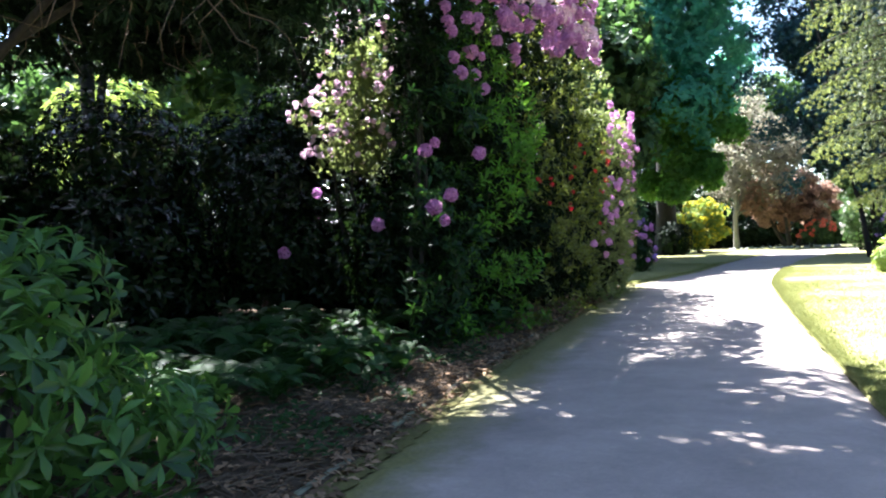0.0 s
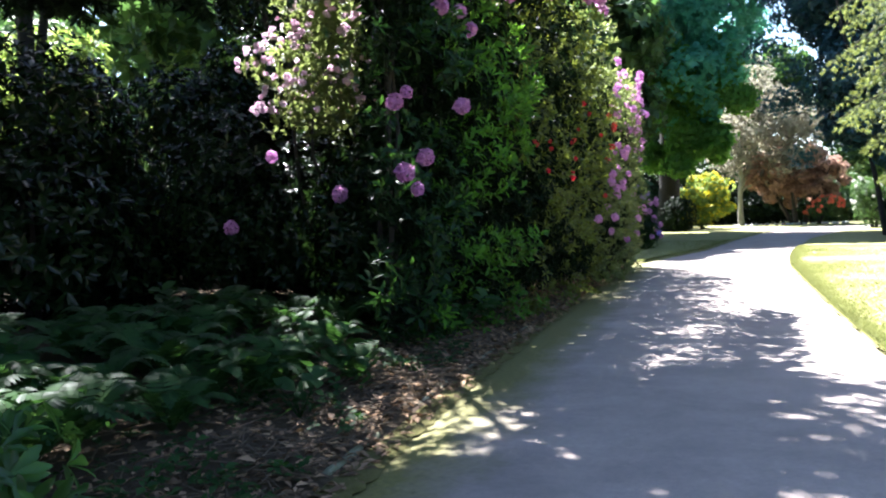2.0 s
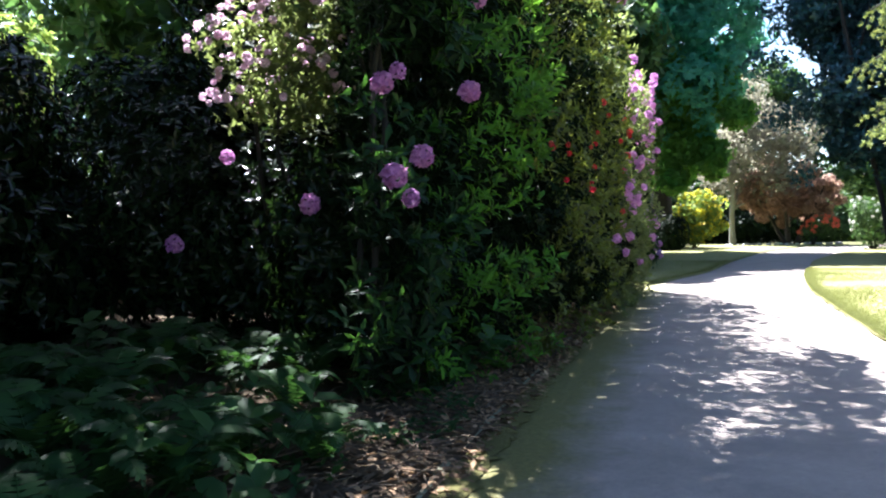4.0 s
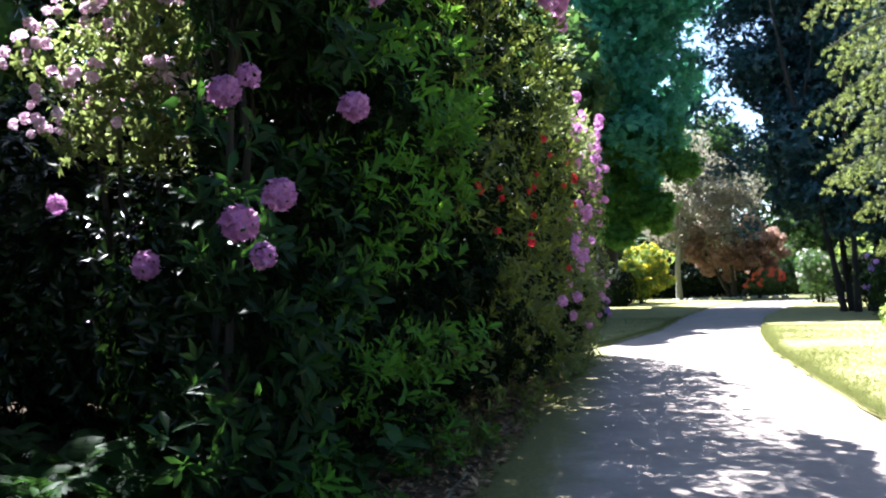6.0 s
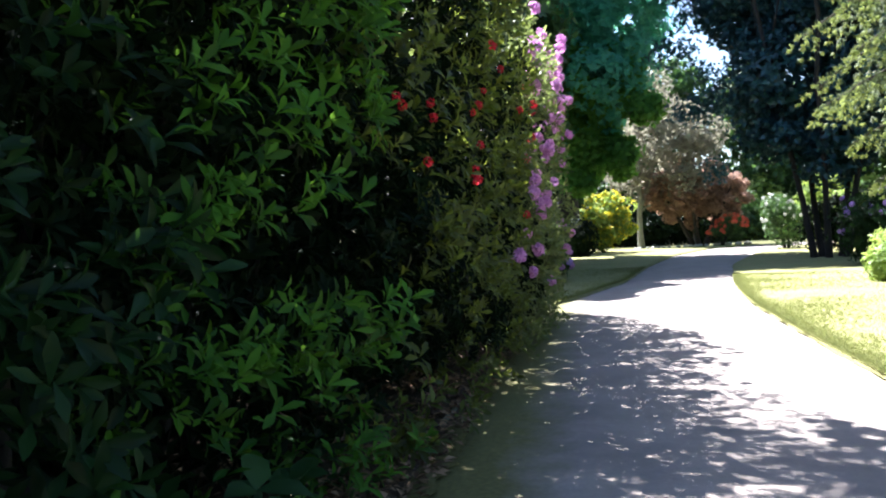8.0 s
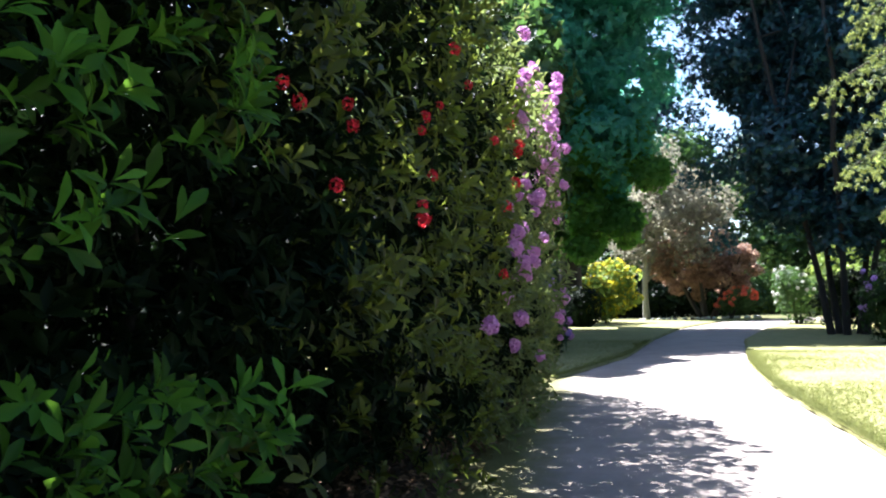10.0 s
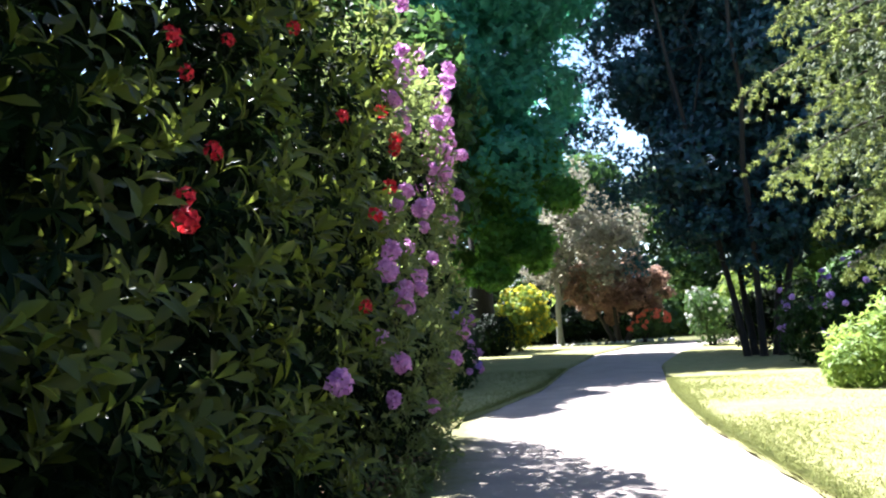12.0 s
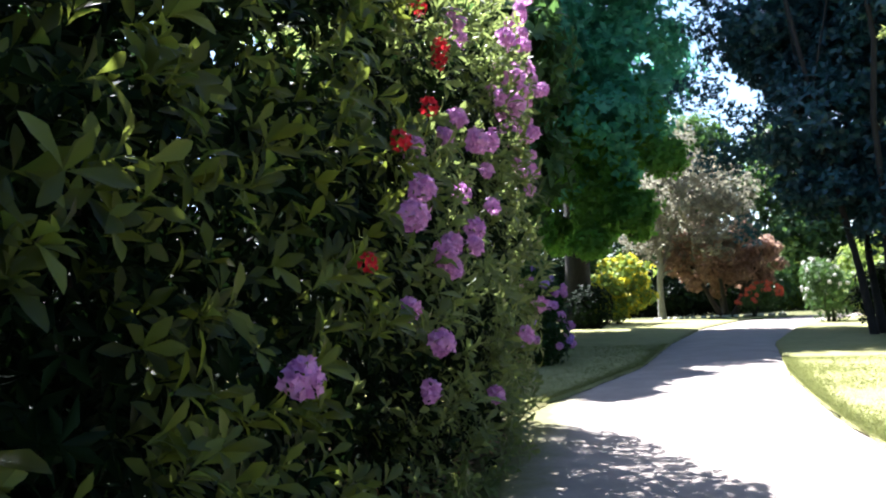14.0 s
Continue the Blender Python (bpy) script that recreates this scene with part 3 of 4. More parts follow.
def tree(name, label, at, height, trunk_r, crown, n, mat, length, width, limbs=9, count=5, bark=None, stems=1, spread=0.6, group="", shape=COARSE, inner=0.45, droop=0.2):
    ob = thing(name, (*at, 0.0), label, "tree", group)
    bark = bark or M_BARK
    P, D = blob_points(n, crown, inner)
    for s in range(stems):
        ang = 2 * math.pi * s / max(stems, 1) + 0.6
        off = spread if stems > 1 else 0.0
        a = (at[0] + off * 0.5 * math.cos(ang), at[1] + off * 0.5 * math.sin(ang), -0.05)
        top = (at[0] + off * 3.2 * math.cos(ang), at[1] + off * 3.2 * math.sin(ang), height * 0.8)
        pts = bend(a, top, 9, 0, 0.025)
        rad = trunk_r * np.array([1.55, 1.15, 1.0, 0.9, 0.8, 0.66, 0.5, 0.35, 0.2])
        limb("trunk", ob, pts, rad, bark, 10)
        for i in range(limbs // stems):
            k = int(rng.integers(2, 8))
            c, r = crown[int(rng.integers(len(crown)))]
            limb("limb", ob, bend(pts[k], c, 6, 0.2, 0.2), np.linspace(rad[k] * 0.55, 0.02, 6), bark, 6)
    leaves("crown", ob, P, D + np.array((0, 0, 0.15)), mat, count, length, width, (0.5, 1.5), shape, droop=droop)
    return ob


def build_far():
    # broad tree over the drive
    crown = lumpy((-2.2, 48.6, 16.5), (7.4, 6.4, 11.5), 74, 2.4) + lumpy((0.2, 48.6, 10.2), (4.0, 4.0, 4.4), 30, 1.2)
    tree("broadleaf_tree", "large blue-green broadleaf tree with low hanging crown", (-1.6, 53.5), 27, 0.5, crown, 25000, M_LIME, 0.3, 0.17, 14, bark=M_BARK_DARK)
    # low boughs get the brighter leaf to look lit through
    P, D = blob_points(6800, lumpy((-0.4, 48.8, 6.6), (3.9, 3.5, 4.2), 48, 0.75), 0.34)
    leaves("low_foliage", bpy.data.objects["broadleaf_tree"], P, D, M_SKIRT, 5, 0.3, 0.15, (0.5, 1.5), COARSE, droop=0.3, label="low boughs with sunlight put into the bright leaf colour")
    lm = [((-1.0, 52.6, 0.9), (1.0, 0.9, 1.1))]
    shrub("evergreen_shrub", "small round dark evergreen shrub beside a tree trunk", (-1.0, 52.6), lm, M_DARKLEAF, 900, 5, 0.14, 0.06)
    # yellow azalea
    lm = lumpy((0.3, 57, 1.8), (1.75, 1.2, 1.9), 44, 0.55)
    shrub("yellow_azalea", "tall azalea shrub full of bright yellow flowers", (0.2, 57), lm, M_SUNNY, 1700, 5, 0.18, 0.08, inner=0.3)
    P, D = blob_points(850, lm, 0.8)
    leaves("blossom", bpy.data.objects["yellow_azalea"], P, D, M_YELLOW, 5, 0.17, 0.1, (0.6, 1.4), MEDIUM, label="bright yellow flowers")
    # pale-stemmed tree
    crown = lumpy((4.1, 63, 6.6), (3.2, 2.4, 3.9), 34, 1.2)
    tree("pale_tree", "slim tree with pale trunk and sparse grey-green leaves", (2.6, 62.8), 11, 0.16, crown, 4300, M_GREY, 0.2, 0.09, 10, bark=M_BARK_PALE, inner=0.3)
    # bronze maple
    crown = lumpy((6.0, 64, 3.4), (3.7, 2.4, 2.3), 170, 0.42)
    tree("bronze_maple", "low spreading maple with bronze-pink leaves and dark stems", (6.2, 63.8), 4.5, 0.13, crown, 13000, M_BRONZE, 0.16, 0.08, 12, stems=5, spread=0.7, inner=0.1)
    lm = [((7.7, 61.4, 1.1), (0.9, 0.7, 0.65)), ((7.0, 61.4, 0.8), (0.6, 0.5, 0.45))]
    ob = shrub("coral_azalea", "low azalea with bright coral red flowers", (7.0, 61), lm, M_FAR, 500, 5, 0.12, 0.05)
    shrub_flowers(ob, lm, "coral", 46, 1.3)
    lm = [((9.0, 52.5, 1.1), (1.1, 0.9, 1.1)), ((8.6, 52.6, 1.9), (0.8, 0.8, 0.8))]
    ob = shrub("white_rhododendron", "rounded shrub dotted with white flowers", (9.0, 52.5), lm, M_FAR, 1100, 5, 0.14, 0.05)
    shrub_flowers(ob, lm, "white", 30, 1.0)
    # dark evergreen tree with several stems
    crown = lumpy((9.1, 43.5, 12.4), (5.2, 4.5, 9.4), 110, 1.6) + lumpy((8.9, 42.6, 5.0), (3.4, 2.6, 2.0), 30, 1.0)
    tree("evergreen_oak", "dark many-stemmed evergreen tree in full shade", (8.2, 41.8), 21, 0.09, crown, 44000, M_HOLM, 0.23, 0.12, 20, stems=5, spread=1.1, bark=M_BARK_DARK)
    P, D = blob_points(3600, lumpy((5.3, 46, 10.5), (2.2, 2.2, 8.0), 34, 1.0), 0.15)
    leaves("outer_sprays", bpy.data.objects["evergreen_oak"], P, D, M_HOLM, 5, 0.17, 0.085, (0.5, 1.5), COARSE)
    lm = lumpy((10.0, 45.6, 1.5), (1.9, 0.8, 1.4), 16, 0.7)
    shrub("evergreen_shrub", "wide dark evergreen shrub under the evergreen tree", (10.0, 45.6), lm, M_DARKLEAF, 1600, 5, 0.16, 0.07)
    lm = [((7.2, 30.5, 0.6), (1.0, 0.9, 0.8)), ((8.3, 30.5, 1.0), (1.2, 1, 1.0)), ((6.4, 29.5, 0.4), (0.6, 0.6, 0.6))]
    shrub("yellow_green_shrub", "yellow-green leafy shrub on the lawn in sun", (7.4, 30.5), lm, M_SUNNY, 1500, 6, 0.16, 0.06)
    lm = [((8.3, 36, 1.1), (1.4, 1.1, 1.3)), ((9.6, 36, 1.7), (1.5, 1.1, 1.3))]
    ob = shrub("violet_rhododendron", "shaded rhododendron with violet flowers at the lawn edge", (8.8, 36), lm, M_RHODO, 1500, 7, 0.15, 0.05)
    shrub_flowers(ob, lm, "violet", 40, 1.0)
    lm = [((-1.5, 33.6, 0.6), (0.6, 0.8, 0.7)), ((-1.75, 34.5, 0.9), (0.75, 0.9, 1.0)), ((-1.8, 35, 1.6), (0.65, 0.7, 0.8))]
    ob = shrub("low_rhododendron", "small rhododendron with pink and violet flowers", (-1.8, 34.7), lm, M_RHODO, 900, 7, 0.13, 0.045)
    shrub_flowers(ob, lm, "purple", 26, 1.2, toward=(0.3, -1, 0))
    shrub_flowers(ob, lm, "violet", 10, 1.1, toward=(0.3, -1, 0))


def conifer(name, label, at, height, radius, z0, n_whorls):
    """A spruce with drooping boughs that end in pale young sprays."""
    ob = thing(name, (*at, 0.0), label, "tree")
    limb("trunk", ob, bend((*at, -0.05), (at[0], at[1], height), 9, 0, 0.02), np.linspace(0.3, 0.03, 9), M_BARK, 10)
    tips, tdir, ins, idir = [], [], [], []
    for w in range(n_whorls):
        s = w / (n_whorls - 1)
        z = z0 + (height - z0 - 0.5) * s
        R = radius * float(np.interp(z, [2, 3, 4.5, 7, 10, height], [0.5, 0.66, 1.0, 0.95, 0.65, 0.08])) * rng.uniform(0.9, 1.05)
        for k in range(7):
            a = 2 * math.pi * k / 7 + w * 0.9 + rng.normal(0, 0.2)
            r = R * rng.uniform(0.75, 1.1)
            d = np.array((math.cos(a), math.sin(a), 0))
            t = np.linspace(0, 1, 8)
            pts = np.array((*at, z)) + d * r * t[:, None] + np.array((0, 0, 1)) * (0.25 * r * (np.sin(t * 2.2) * 0.55 - t ** 2 * 1.05))[:, None]
            limb("bough", ob, pts, np.linspace(0.05, 0.01, 8), M_BARK, 5)
            side = np.cross(d, (0, 0, 1.0))
            for u in np.arange(0.2, 1.0, 0.09):
                root = np.array([np.interp(u, t, pts[:, i]) for i in range(3)])
                for sg in (-1, 1):
                    ln = ((1.08 - u) * r * 0.5 + 0.18) * rng.uniform(0.75, 1.2)
                    v = np.linspace(0.12, 1, 7) + rng.normal(0, 0.03, 7)
                    out = d * 0.62 + side * sg * rng.uniform(0.45, 0.9)
                    p = root + out * ln * v[:, None] - np.array((0, 0, 1.0)) * (ln * 0.75 * v ** 2 + rng.exponential(0.04, 7))[:, None]
                    q = out + np.array((0, 0, -0.5)) * v[:, None]
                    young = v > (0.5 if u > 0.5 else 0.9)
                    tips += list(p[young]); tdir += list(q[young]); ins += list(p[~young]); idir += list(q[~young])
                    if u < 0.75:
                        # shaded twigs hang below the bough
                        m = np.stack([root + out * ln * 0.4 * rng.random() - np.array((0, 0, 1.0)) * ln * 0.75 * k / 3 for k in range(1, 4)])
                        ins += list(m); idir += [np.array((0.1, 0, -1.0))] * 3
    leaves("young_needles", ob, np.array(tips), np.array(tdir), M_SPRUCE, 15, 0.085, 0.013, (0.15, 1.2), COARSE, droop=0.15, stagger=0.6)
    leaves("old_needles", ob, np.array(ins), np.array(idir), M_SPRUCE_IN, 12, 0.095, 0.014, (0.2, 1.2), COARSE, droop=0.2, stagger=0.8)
    return ob


def build_woods():
    # closing woods: rows of trees behind everything
    # unseen trees near x -5, y 33-45 are added to shade drive and verge
    for x, y, h, r in ((-14.5, 9, 14, 4.4), (-26, 30, 12, 4.6), (-11.5, 24, 14, 4.2), (-24, 42, 12, 4.8), (15, 52, 15, 4.6), (16, 42, 14, 4.4), (-6.5, 45, 19, 4.8), (-4.4, 40.5, 14.5, 3.7), (-5.2, 33.2, 12, 2.4), (-5.3, 36.6, 12, 2.6), (-13, 0, 14, 4.4), (-9, 62, 18, 5), (-4, 80, 17, 5.2), (5, 84, 16, 5.0), (14, 82, 17, 5.4),
                       (24, 78, 18, 5.6), (19, 58, 15, 4.6), (22, 46, 17, 5), (20, 30, 15, 4.6), (19, 16, 15, 4.6), (18, 2, 16, 4.8), (8, -16, 15, 5), (-6, -16, 15, 5)):
        crown = lumpy((x, y, h * 0.5), (r, r, h * 0.47), 28, r * 0.42)
        tree("woodland_tree", "dense green tree in the surrounding wood, backdrop and added shade caster", (x, y), h, 0.3, crown, 4200, M_FAR, 0.42, 0.24, 6, group="surrounding wood")
    # high crown added to keep sun off the holly bushes
    crown = lumpy((-11.5, 16.3, 9.2), (3.2, 3.2, 3.0), 26, 1.2)
    tree("woodland_tree", "green tree with a bare trunk behind the dark bed, crown added for shade", (-11.5, 16.3), 12, 0.2, crown, 4200, M_FAR, 0.3, 0.16, 8, group="surrounding wood", bark=M_BARK_DARK)
    # yew whose boughs hang over the bed; last lumps added to shade ferns
    crown = lumpy((-5.6, 8.9, 6.0), (3.8, 4.1, 2.6), 36, 1.1) + lumpy((-3.3, 8.0, 4.5), (1.2, 1.8, 0.6), 6, 0.65) + lumpy((-5.9, 11.9, 5.2), (1.6, 1.2, 0.9), 12, 0.8)
    tree("yew_tree", "dark yew tree with boughs hanging over the bed", (-6.8, 7.2), 9, 0.15, crown, 19000, M_YEW, 0.16, 0.03, 16, 9, droop=0.5, inner=0.3, bark=M_BARK_DARK)
    yew = bpy.data.objects["yew_tree"]
    for i in range(26):
        a = (rng.uniform(-5.5, -2.6), rng.uniform(6.6, 9.6), rng.uniform(3.9, 4.6))
        limb("dead_twig", yew, bend(a, (a[0] + rng.normal(0.2, 0.3), a[1] + rng.normal(-0.2, 0.3), a[2] - rng.uniform(0.5, 1.3)), 6, 0, 0.5), np.linspace(0.012, 0.003, 6), M_TWIG, 4)
    # crown out of view, placed to cast dappled shade on the drive
    crown = lumpy((-2.6, 11.1, 9.2), (3.6, 4.4, 2.2), 50, 0.95)
    tree("canopy_tree", "tall slender tree, its thin unseen crown placed to dapple the drive", (-6.5, 17.5), 11, 0.14, crown, 5800, M_FAR, 0.2, 0.11, 12, 5, inner=0.3)
    # lower part of a two-tone shrub, shade put into its leaf colour
    lm = [((-4.6, 14.2, 1.4), (1.5, 1.2, 1.4)), ((-3.3, 12.9, 1.4), (0.7, 0.7, 1.2)), ((-5.9, 14.2, 1.8), (1.2, 1.1, 1.6))]
    ob = shrub("shaded_rhododendron", "rhododendron with a few pale violet flowers, shade in its dark leaf colour", (-4.6, 14.2), lm, M_GLOSSY, 3200, 7, 0.13, 0.045)
    for p in ((-3.1, 11.9, 1.79), (-4.8, 12.35, 1.44), (-4.45, 12.8, 2.32)):
        flower(ob, "purple", p, (0.3, -1, 0.2), 1.0)
    # upper part: pale leaves and flowers stand in for dappled sun
    lm = lumpy((-3.9, 13.1, 3.6), (1.1, 0.7, 1.5), 22, 0.5)
    ob = shrub("pale_rhododendron", "rhododendron with pale pink flowers, dappled sun in its colours", (-4.0, 13.8), lm, M_PALEOLIVE, 1150, 6, 0.085, 0.034, inner=0.15)
    shrub_flowers(ob, lm, "pale", 230, 0.5)
    # sun on these shrubs is partly in their leaf colour
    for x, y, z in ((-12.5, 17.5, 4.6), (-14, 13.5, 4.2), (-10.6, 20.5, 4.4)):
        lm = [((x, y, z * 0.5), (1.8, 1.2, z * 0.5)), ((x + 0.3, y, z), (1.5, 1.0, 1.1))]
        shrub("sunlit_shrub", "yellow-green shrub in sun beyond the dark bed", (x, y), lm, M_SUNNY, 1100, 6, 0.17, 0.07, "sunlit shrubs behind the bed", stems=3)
    # dark screen: the recess's shade is in the leaves; the tallest blocks sun
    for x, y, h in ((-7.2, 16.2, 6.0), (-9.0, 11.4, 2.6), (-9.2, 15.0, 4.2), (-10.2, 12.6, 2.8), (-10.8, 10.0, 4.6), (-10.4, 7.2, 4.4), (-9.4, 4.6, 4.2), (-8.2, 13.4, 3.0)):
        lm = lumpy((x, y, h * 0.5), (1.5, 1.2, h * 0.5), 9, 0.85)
        shrub("holly_bush", "tall holly bush closing the shaded bed, shade in its dark leaf colour", (x, y), lm, M_GLOSSY, 2300, 6, 0.15, 0.06, "dark undergrowth", COARSE, 4, inner=0.2)
    # backing bushes added to keep the gaps in the hedge dark
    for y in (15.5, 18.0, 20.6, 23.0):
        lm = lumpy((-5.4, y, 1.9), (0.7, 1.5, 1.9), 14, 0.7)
        shrub("backing_bush", "tall dark bush added behind the flowering hedge to block light", (-5.4, y), lm, M_DARKLEAF, 2600, 6, 0.14, 0.06, "dark bushes behind the hedge", COARSE, 3, inner=0.2)
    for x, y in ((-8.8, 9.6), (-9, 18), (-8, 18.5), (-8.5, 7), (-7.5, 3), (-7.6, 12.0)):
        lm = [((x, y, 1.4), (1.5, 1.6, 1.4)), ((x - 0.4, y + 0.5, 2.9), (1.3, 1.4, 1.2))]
        shrub("laurel_shrub", "laurel shrub behind the bed, deep shade in its dark leaf colour", (x, y), lm, M_GLOSSY, 1500, 6, 0.17, 0.065, "dark undergrowth")


def fern_plant():
    """One fern: arching fronds with paired leaflets."""
    ob = thing("fern", (0, 0, 0), "green fern with arching fronds on the shaded bed", "fern", "ferns on the bed")
    for k in range(9):
        a = 2 * math.pi * k / 9 + rng.normal(0, 0.2)
        r, h = rng.uniform(0.45, 0.7), rng.uniform(0.3, 0.5)
        t = np.linspace(0, 1, 18)
        spine = np.stack([r * t * math.cos(a), r * t * math.sin(a), h * np.sin(t * 2.3) * 1.1], 1)
        side = np.array((-math.sin(a), math.cos(a), 0))
        fwd = np.gradient(spine, axis=0)
        V, F = [], []
        for i in range(2, 18):
            for sg in (-1, 1):
                ln = 0.19 * math.sin(math.pi * (0.16 + 0.84 * t[i])) + 0.015
                d = side * sg * 0.9 + unit(fwd[i]) * 0.4 + np.array((0, 0, -0.2))
                n = len(V)
                w = unit(fwd[i]) * 0.026
                p = spine[i]
                V += [p - w * 0.6, p + d * ln * 0.55 - w, p + d * ln, p + d * ln * 0.5 + w, p + w * 0.6]
                F += [(n, n + 1, n + 3), (n, n + 3, n + 4), (n + 1, n + 2, n + 3)]
        tv, tf = tube(spine, np.linspace(0.008, 0.002, 18), 3)
        b = len(V)
        F += [(q[0] + b, q[1] + b, q[2] + b) for q in tf] + [(q[0] + b, q[2] + b, q[3] + b) for q in tf]
        child("frond", mesh_from("frond", np.array(V + list(tv)), np.array(F), M_FERN), ob)
    return ob


def broad_plant():
    """A low plant with broad toothed leaves on stalks."""
    ob = thing("broadleaf_plant", (0, 0, 0), "low plant with broad pale green leaves", "plant", "broad-leaved plants on the bed")
    for k in range(8):
        a, r, h = rng.uniform(0, 6.28), rng.uniform(0.08, 0.35), rng.uniform(0.2, 0.48)
        tip = np.array((r * math.cos(a), r * math.sin(a), h))
        limb("stalk", ob, bend((0, 0, 0), tip, 4, 0, 0.05), np.linspace(0.006, 0.003, 4), M_FERN, 4)
        V, F = leaf_arrays([tip], [(math.cos(a) * 0.5, math.sin(a) * 0.5, 1)], 3, 0.2, 0.13, (1.1, 1.6), FINE, 0.25)
        child("leaf", mesh_from("leaf", V, F, M_FERN), ob)
    return ob


def scatter(proto, spots):
    first = True
    for x, y, s in spots:
        m = pose(x, y, bed_z(x, y), 0, 0, rng.uniform(0, 360)) @ Matrix.Diagonal((s, s, s, 1))
        if first:
            proto.matrix_basis, first = m, False
        else:
            c = copy_thing(proto, m)
            c.matrix_basis = m


def build_bed():
    spots = []
    while len(spots) < 56:
        x, y = rng.uniform(-5.6, -1.9), rng.uniform(6.6, 12.6)
        if x > -2.7 and y > 9.8 or x > -2.3 and y < 8.4:
            continue
        if all((x - q[0]) ** 2 + (y - q[1]) ** 2 > 0.16 for q in spots):
            spots.append((x, y, rng.uniform(0.6, 0.95)))
    scatter(fern_plant(), spots[:47])
    scatter(broad_plant(), spots[47:] + [(-2.2, 9.2, 1.0), (-2.4, 8.5, 0.9), (-1.9, 12.4, 1.0), (-1.75, 13.3, 0.8)])
    lm = [((-2.75, 4.9, 0.75), (0.75, 0.75, 0.8)), ((-3.1, 5.6, 1.15), (0.6, 0.6, 0.6)), ((-2.2, 5.3, 0.35), (0.55, 0.6, 0.5)), ((-3.4, 4.6, 1.0), (0.7, 0.6, 0.8)), ((-2.5, 6.2, 0.3), (0.5, 0.5, 0.4))]
    shrub("young_rhododendron", "leafy young rhododendron with large fresh green leaves", (-2.8, 5.2), lm, M_YOUNG, 420, 6, 0.18, 0.058, shape=OBOVATE, inner=0.45)
    n = 9000
    y = rng.uniform(3, 25, n)
    x = edge_x(LEFT_EDGE, y) + 0.12 - rng.exponential(0.75, n)
    P = np.stack([x, y, np.array([bed_z(a, b) for a, b in zip(x, y)]) + 0.03], 1)
    P[x > edge_x(LEFT_EDGE, y) - 0.05, 2] = 0.012
    V, F = leaf_arrays(P, rng.normal(0, 0.25, (n, 3)) + np.array((0, 0, 1)), 1, 0.085, 0.04, (1.3, 1.8), MEDIUM, 0.4)
    tagged(new("leaf_litter", mesh_from("leaf_litter", V, F, M_LITTER)), "scattered dry brown leaves on the soil bed", "leaf litter", kind="stuff")
    n = 1500
    y = rng.uniform(4, 14, n)
    x = edge_x(LEFT_EDGE, y) - 0.15 - rng.exponential(1.2, n)
    keep = np.array([noise.noise(Vector((a * 1.1, b * 1.1, 5))) > -0.02 for a, b in zip(x, y)])
    x, y = x[keep], y[keep]
    P = np.stack([x, y, np.array([bed_z(a, b) for a, b in zip(x, y)]) + rng.uniform(0.03, 0.12, len(x))], 1)
    V, F = leaf_arrays(P, rng.normal(0, 0.3, (len(x), 3)) + np.array((0, 0, 1)), 3, 0.07, 0.045, (1.1, 1.6), MEDIUM, 0.4)
    tagged(new("ground_ivy", mesh_from("ground_ivy", V, F, M_FERN)), "low green ivy creeping over the shaded bed", "ground cover", kind="stuff")
    twv, twf = [], []
    k = 0
    for i in range(600):
        yy = rng.uniform(4, 12.5)
        xx = edge_x(LEFT_EDGE, yy) - 0.1 - rng.exponential(0.6)
        a, ln = rng.uniform(0, 6.28), rng.uniform(0.1, 0.4)
        z = bed_z(xx, yy) + 0.05
        v, f = tube([(xx, yy, z), (xx + ln * math.cos(a), yy + ln * math.sin(a), z + rng.uniform(-0.02, 0.05))], [0.006, 0.003], 4)
        twv.append(v)
        twf.append(f + k)
        k += len(v)
    tagged(new("fallen_twigs", mesh_from("fallen_twigs", np.concatenate(twv), np.concatenate(twf), M_TWIG)), "thin dry fallen twigs on the soil bed", "twigs", kind="stuff")
    # grass along the lawn's edge and over the near lawn
    for nm, n, y0, y1, edge, sg in (("lawn_grass", 42000, 8, 34, RIGHT_EDGE, 1), ("verge_grass", 7000, 26, 40, LEFT_EDGE, -1)):
        y = rng.uniform(y0, y1, n)
        x = edge_x(edge, y) + sg * rng.exponential(1.6, n) * np.where(rng.random(n) < 0.35, 0.06, 1)
        V, F = leaf_arrays(np.stack([x, y, np.full(n, 0.02)], 1), rng.normal(0, 0.3, (n, 3)) + np.array((0, 0, 1)), 4, 0.042, 0.006, (0.3, 1.3), COARSE, 0.5)
        tagged(new(nm, mesh_from(nm, V, F, M_GRASSB)), "short dry-tipped grass blades on the lawn", "grass", kind="stuff")


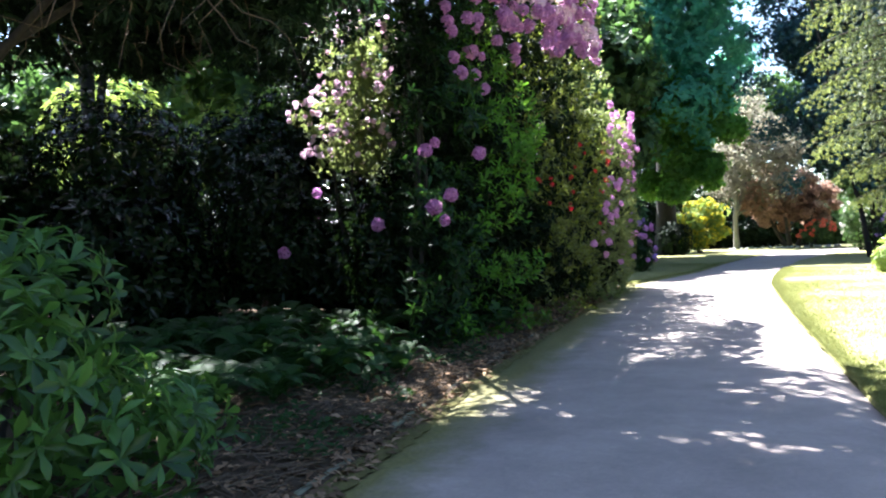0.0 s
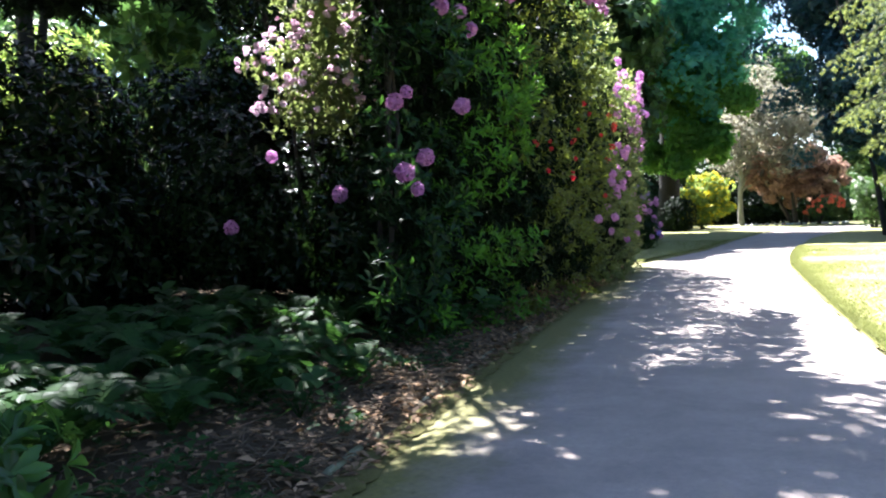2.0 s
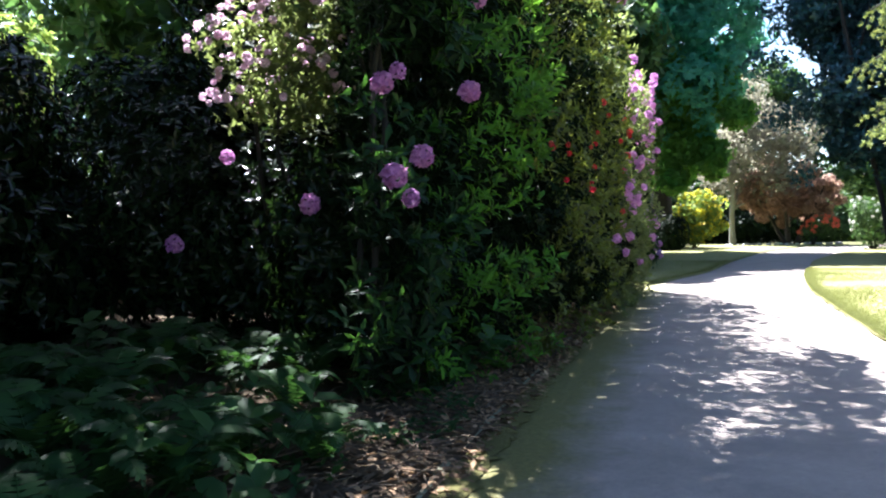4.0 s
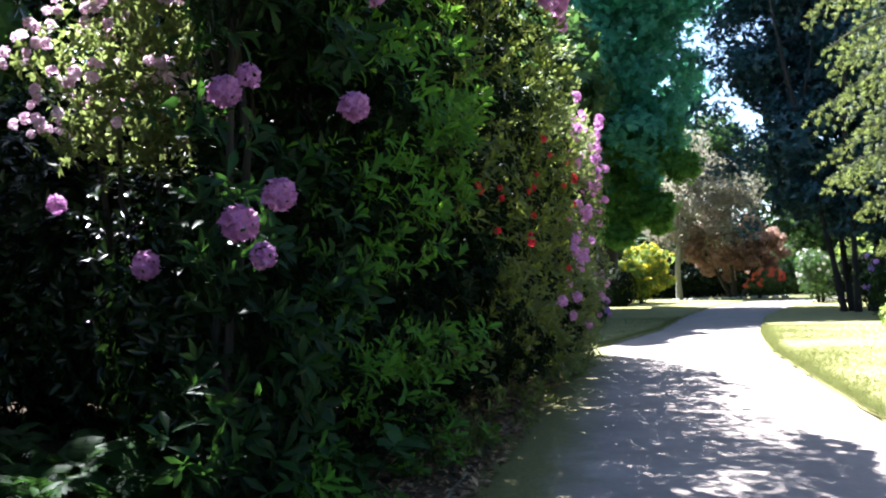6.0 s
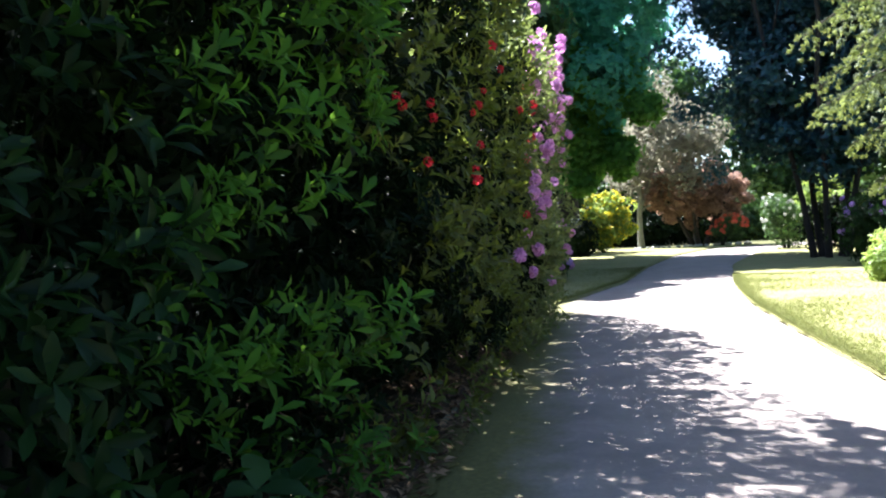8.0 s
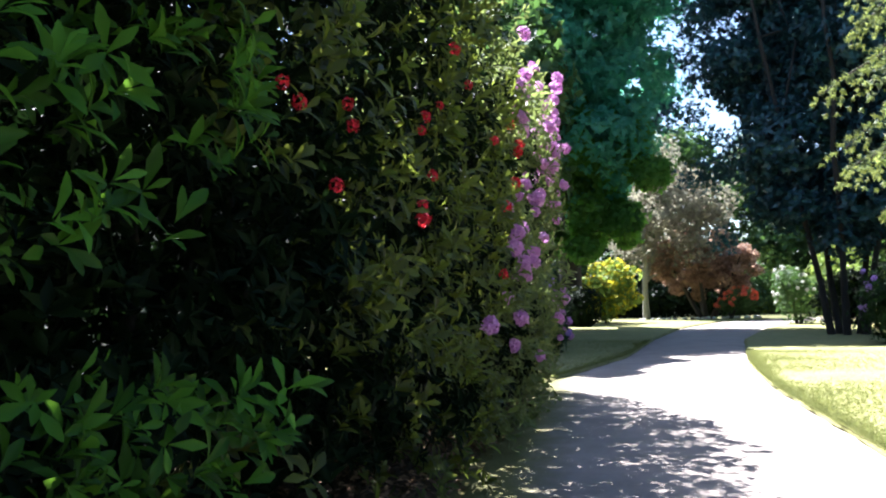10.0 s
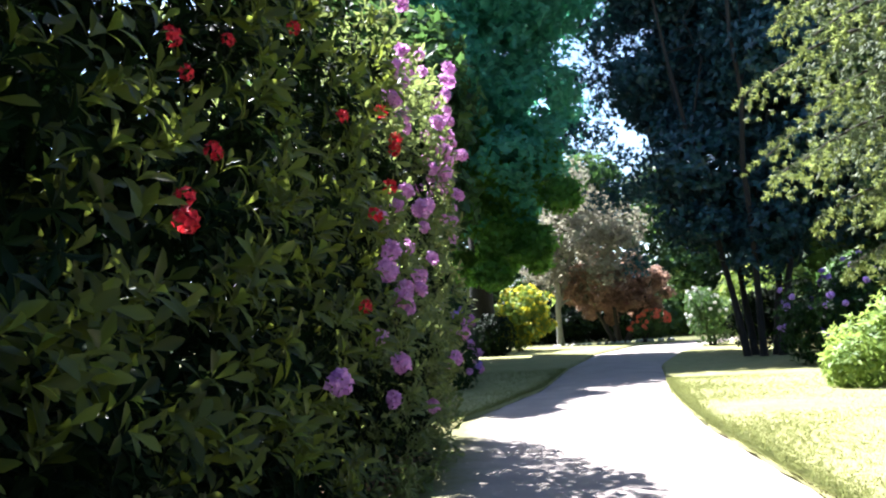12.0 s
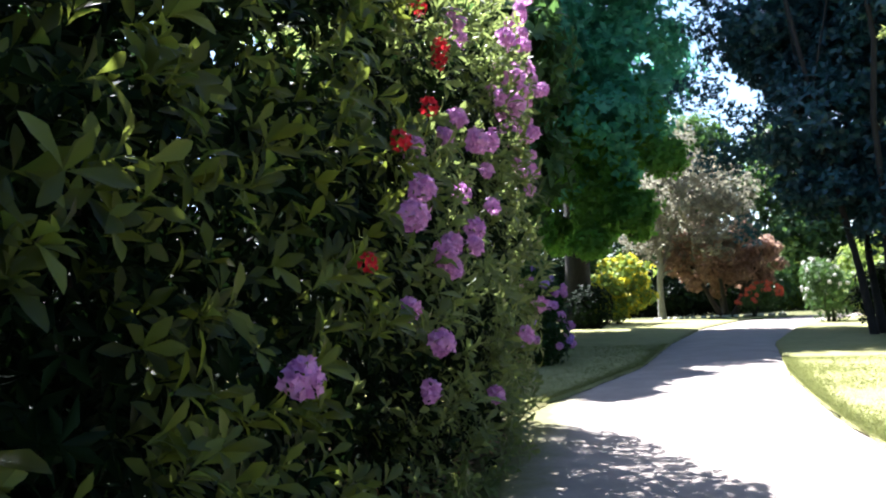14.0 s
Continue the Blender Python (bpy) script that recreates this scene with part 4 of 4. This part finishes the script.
def build_kerb():
    kerb = thing("edging", (-1.2, 12, 0), "low mossy concrete edging along the drive", "kerb", kind="structure")
    y = 2.0
    while y < 26:
        ln = 0.92
        x0, x1 = edge_x(LEFT_EDGE, y) - 0.09, edge_x(LEFT_EDGE, y + ln) - 0.09
        bm = bmesh.new()
        bmesh.ops.create_cube(bm, size=1)
        bmesh.ops.scale(bm, vec=(0.055, ln - 0.012, 0.14), verts=bm.verts)
        bmesh.ops.bevel(bm, geom=bm.edges[:], offset=0.012, segments=1, affect="EDGES")
        me = bpy.data.meshes.new("edging_stone")
        bm.to_mesh(me)
        bm.free()
        me.materials.append(M_KERB)
        ob = child("edging_stone", me, kerb)
        ob.location = Vector(((x0 + x1) / 2, y + ln / 2, -0.05 + rng.normal(0, 0.009))) - kerb.location
        ob.rotation_euler = (rng.normal(0, 0.006), rng.normal(0, 0.03), -math.atan2(x1 - x0, ln))
        y += ln


def build_belt():
    """Undergrowth that closes the view below the trees."""
    # leaf tone per shrub paints in sun or deep understory shade
    for x, y, s, mat in ((-7, 66, 2.4, M_FAR), (-3.5, 70, 2.2, M_DARKLEAF), (0, 71, 2.3, M_DARKLEAF), (3.2, 70, 2.0, M_DARKLEAF), (6.5, 71, 2.1, M_DARKLEAF), (9.5, 73, 2.0, M_FAR),
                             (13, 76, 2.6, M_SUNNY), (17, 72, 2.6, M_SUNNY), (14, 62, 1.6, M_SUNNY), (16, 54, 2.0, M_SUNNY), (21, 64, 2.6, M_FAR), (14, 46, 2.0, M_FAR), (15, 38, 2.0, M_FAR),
                             (14, 31, 2.0, M_FAR), (15, 24, 2.2, M_FAR), (-7, 50, 2.4, M_FAR), (-5, 41, 2.0, M_DARKLEAF), (-4.5, 58, 2.0, M_DARKLEAF), *((-9 + 3.1 * k, 79 + (k % 3), 3.3, M_FAR) for k in range(12))):
        lm = [((x, y, s * 0.55), (s * 1.05, s * 0.8, s * 0.75)), ((x + rng.normal(0, 0.6), y + 0.3, s * 1.2), (s * 0.75, s * 0.6, s * 0.6)), ((x - s * 0.7, y, s * 0.7), (s * 0.7, s * 0.6, s * 0.7))]
        shrub("border_shrub", "dense leafy shrub closing the edge of the garden", (x, y), lm, mat, 1300, 6, 0.26, 0.12, "border shrubs", COARSE, 3)
    for i in range(22):
        x = 2.2 + i * 0.33 + rng.normal(0, 0.08)
        y = 61.2 + i * 0.12 + rng.normal(0, 0.2)
        bm = bmesh.new()
        bmesh.ops.create_icosphere(bm, subdivisions=2, radius=0.14)
        for v in bm.verts:
            v.co *= 1 + 0.3 * noise.noise(v.co * 7 + Vector((i, 0, 0)))
            v.co.z *= 0.7
        me = bpy.data.meshes.new("border_stone")
        bm.to_mesh(me)
        bm.free()
        me.materials.append(M_STONE)
        ob = tagged(new("border_stone", me), "pale rounded stone edging the flower border", "stone", "stones along the border")
        ob.location = (x, y, 0.05)


rng = np.random.default_rng(23)
build_far()
rng = np.random.default_rng(24)
conifer("spruce_tree", "spruce with drooping boughs and pale green tips", (6.6, 24.2), 13, 3.55, 2.4, 15)
rng = np.random.default_rng(25)
build_woods()
rng = np.random.default_rng(26)
build_bed()
rng = np.random.default_rng(27)
build_belt()
rng = np.random.default_rng(28)
build_kerb()
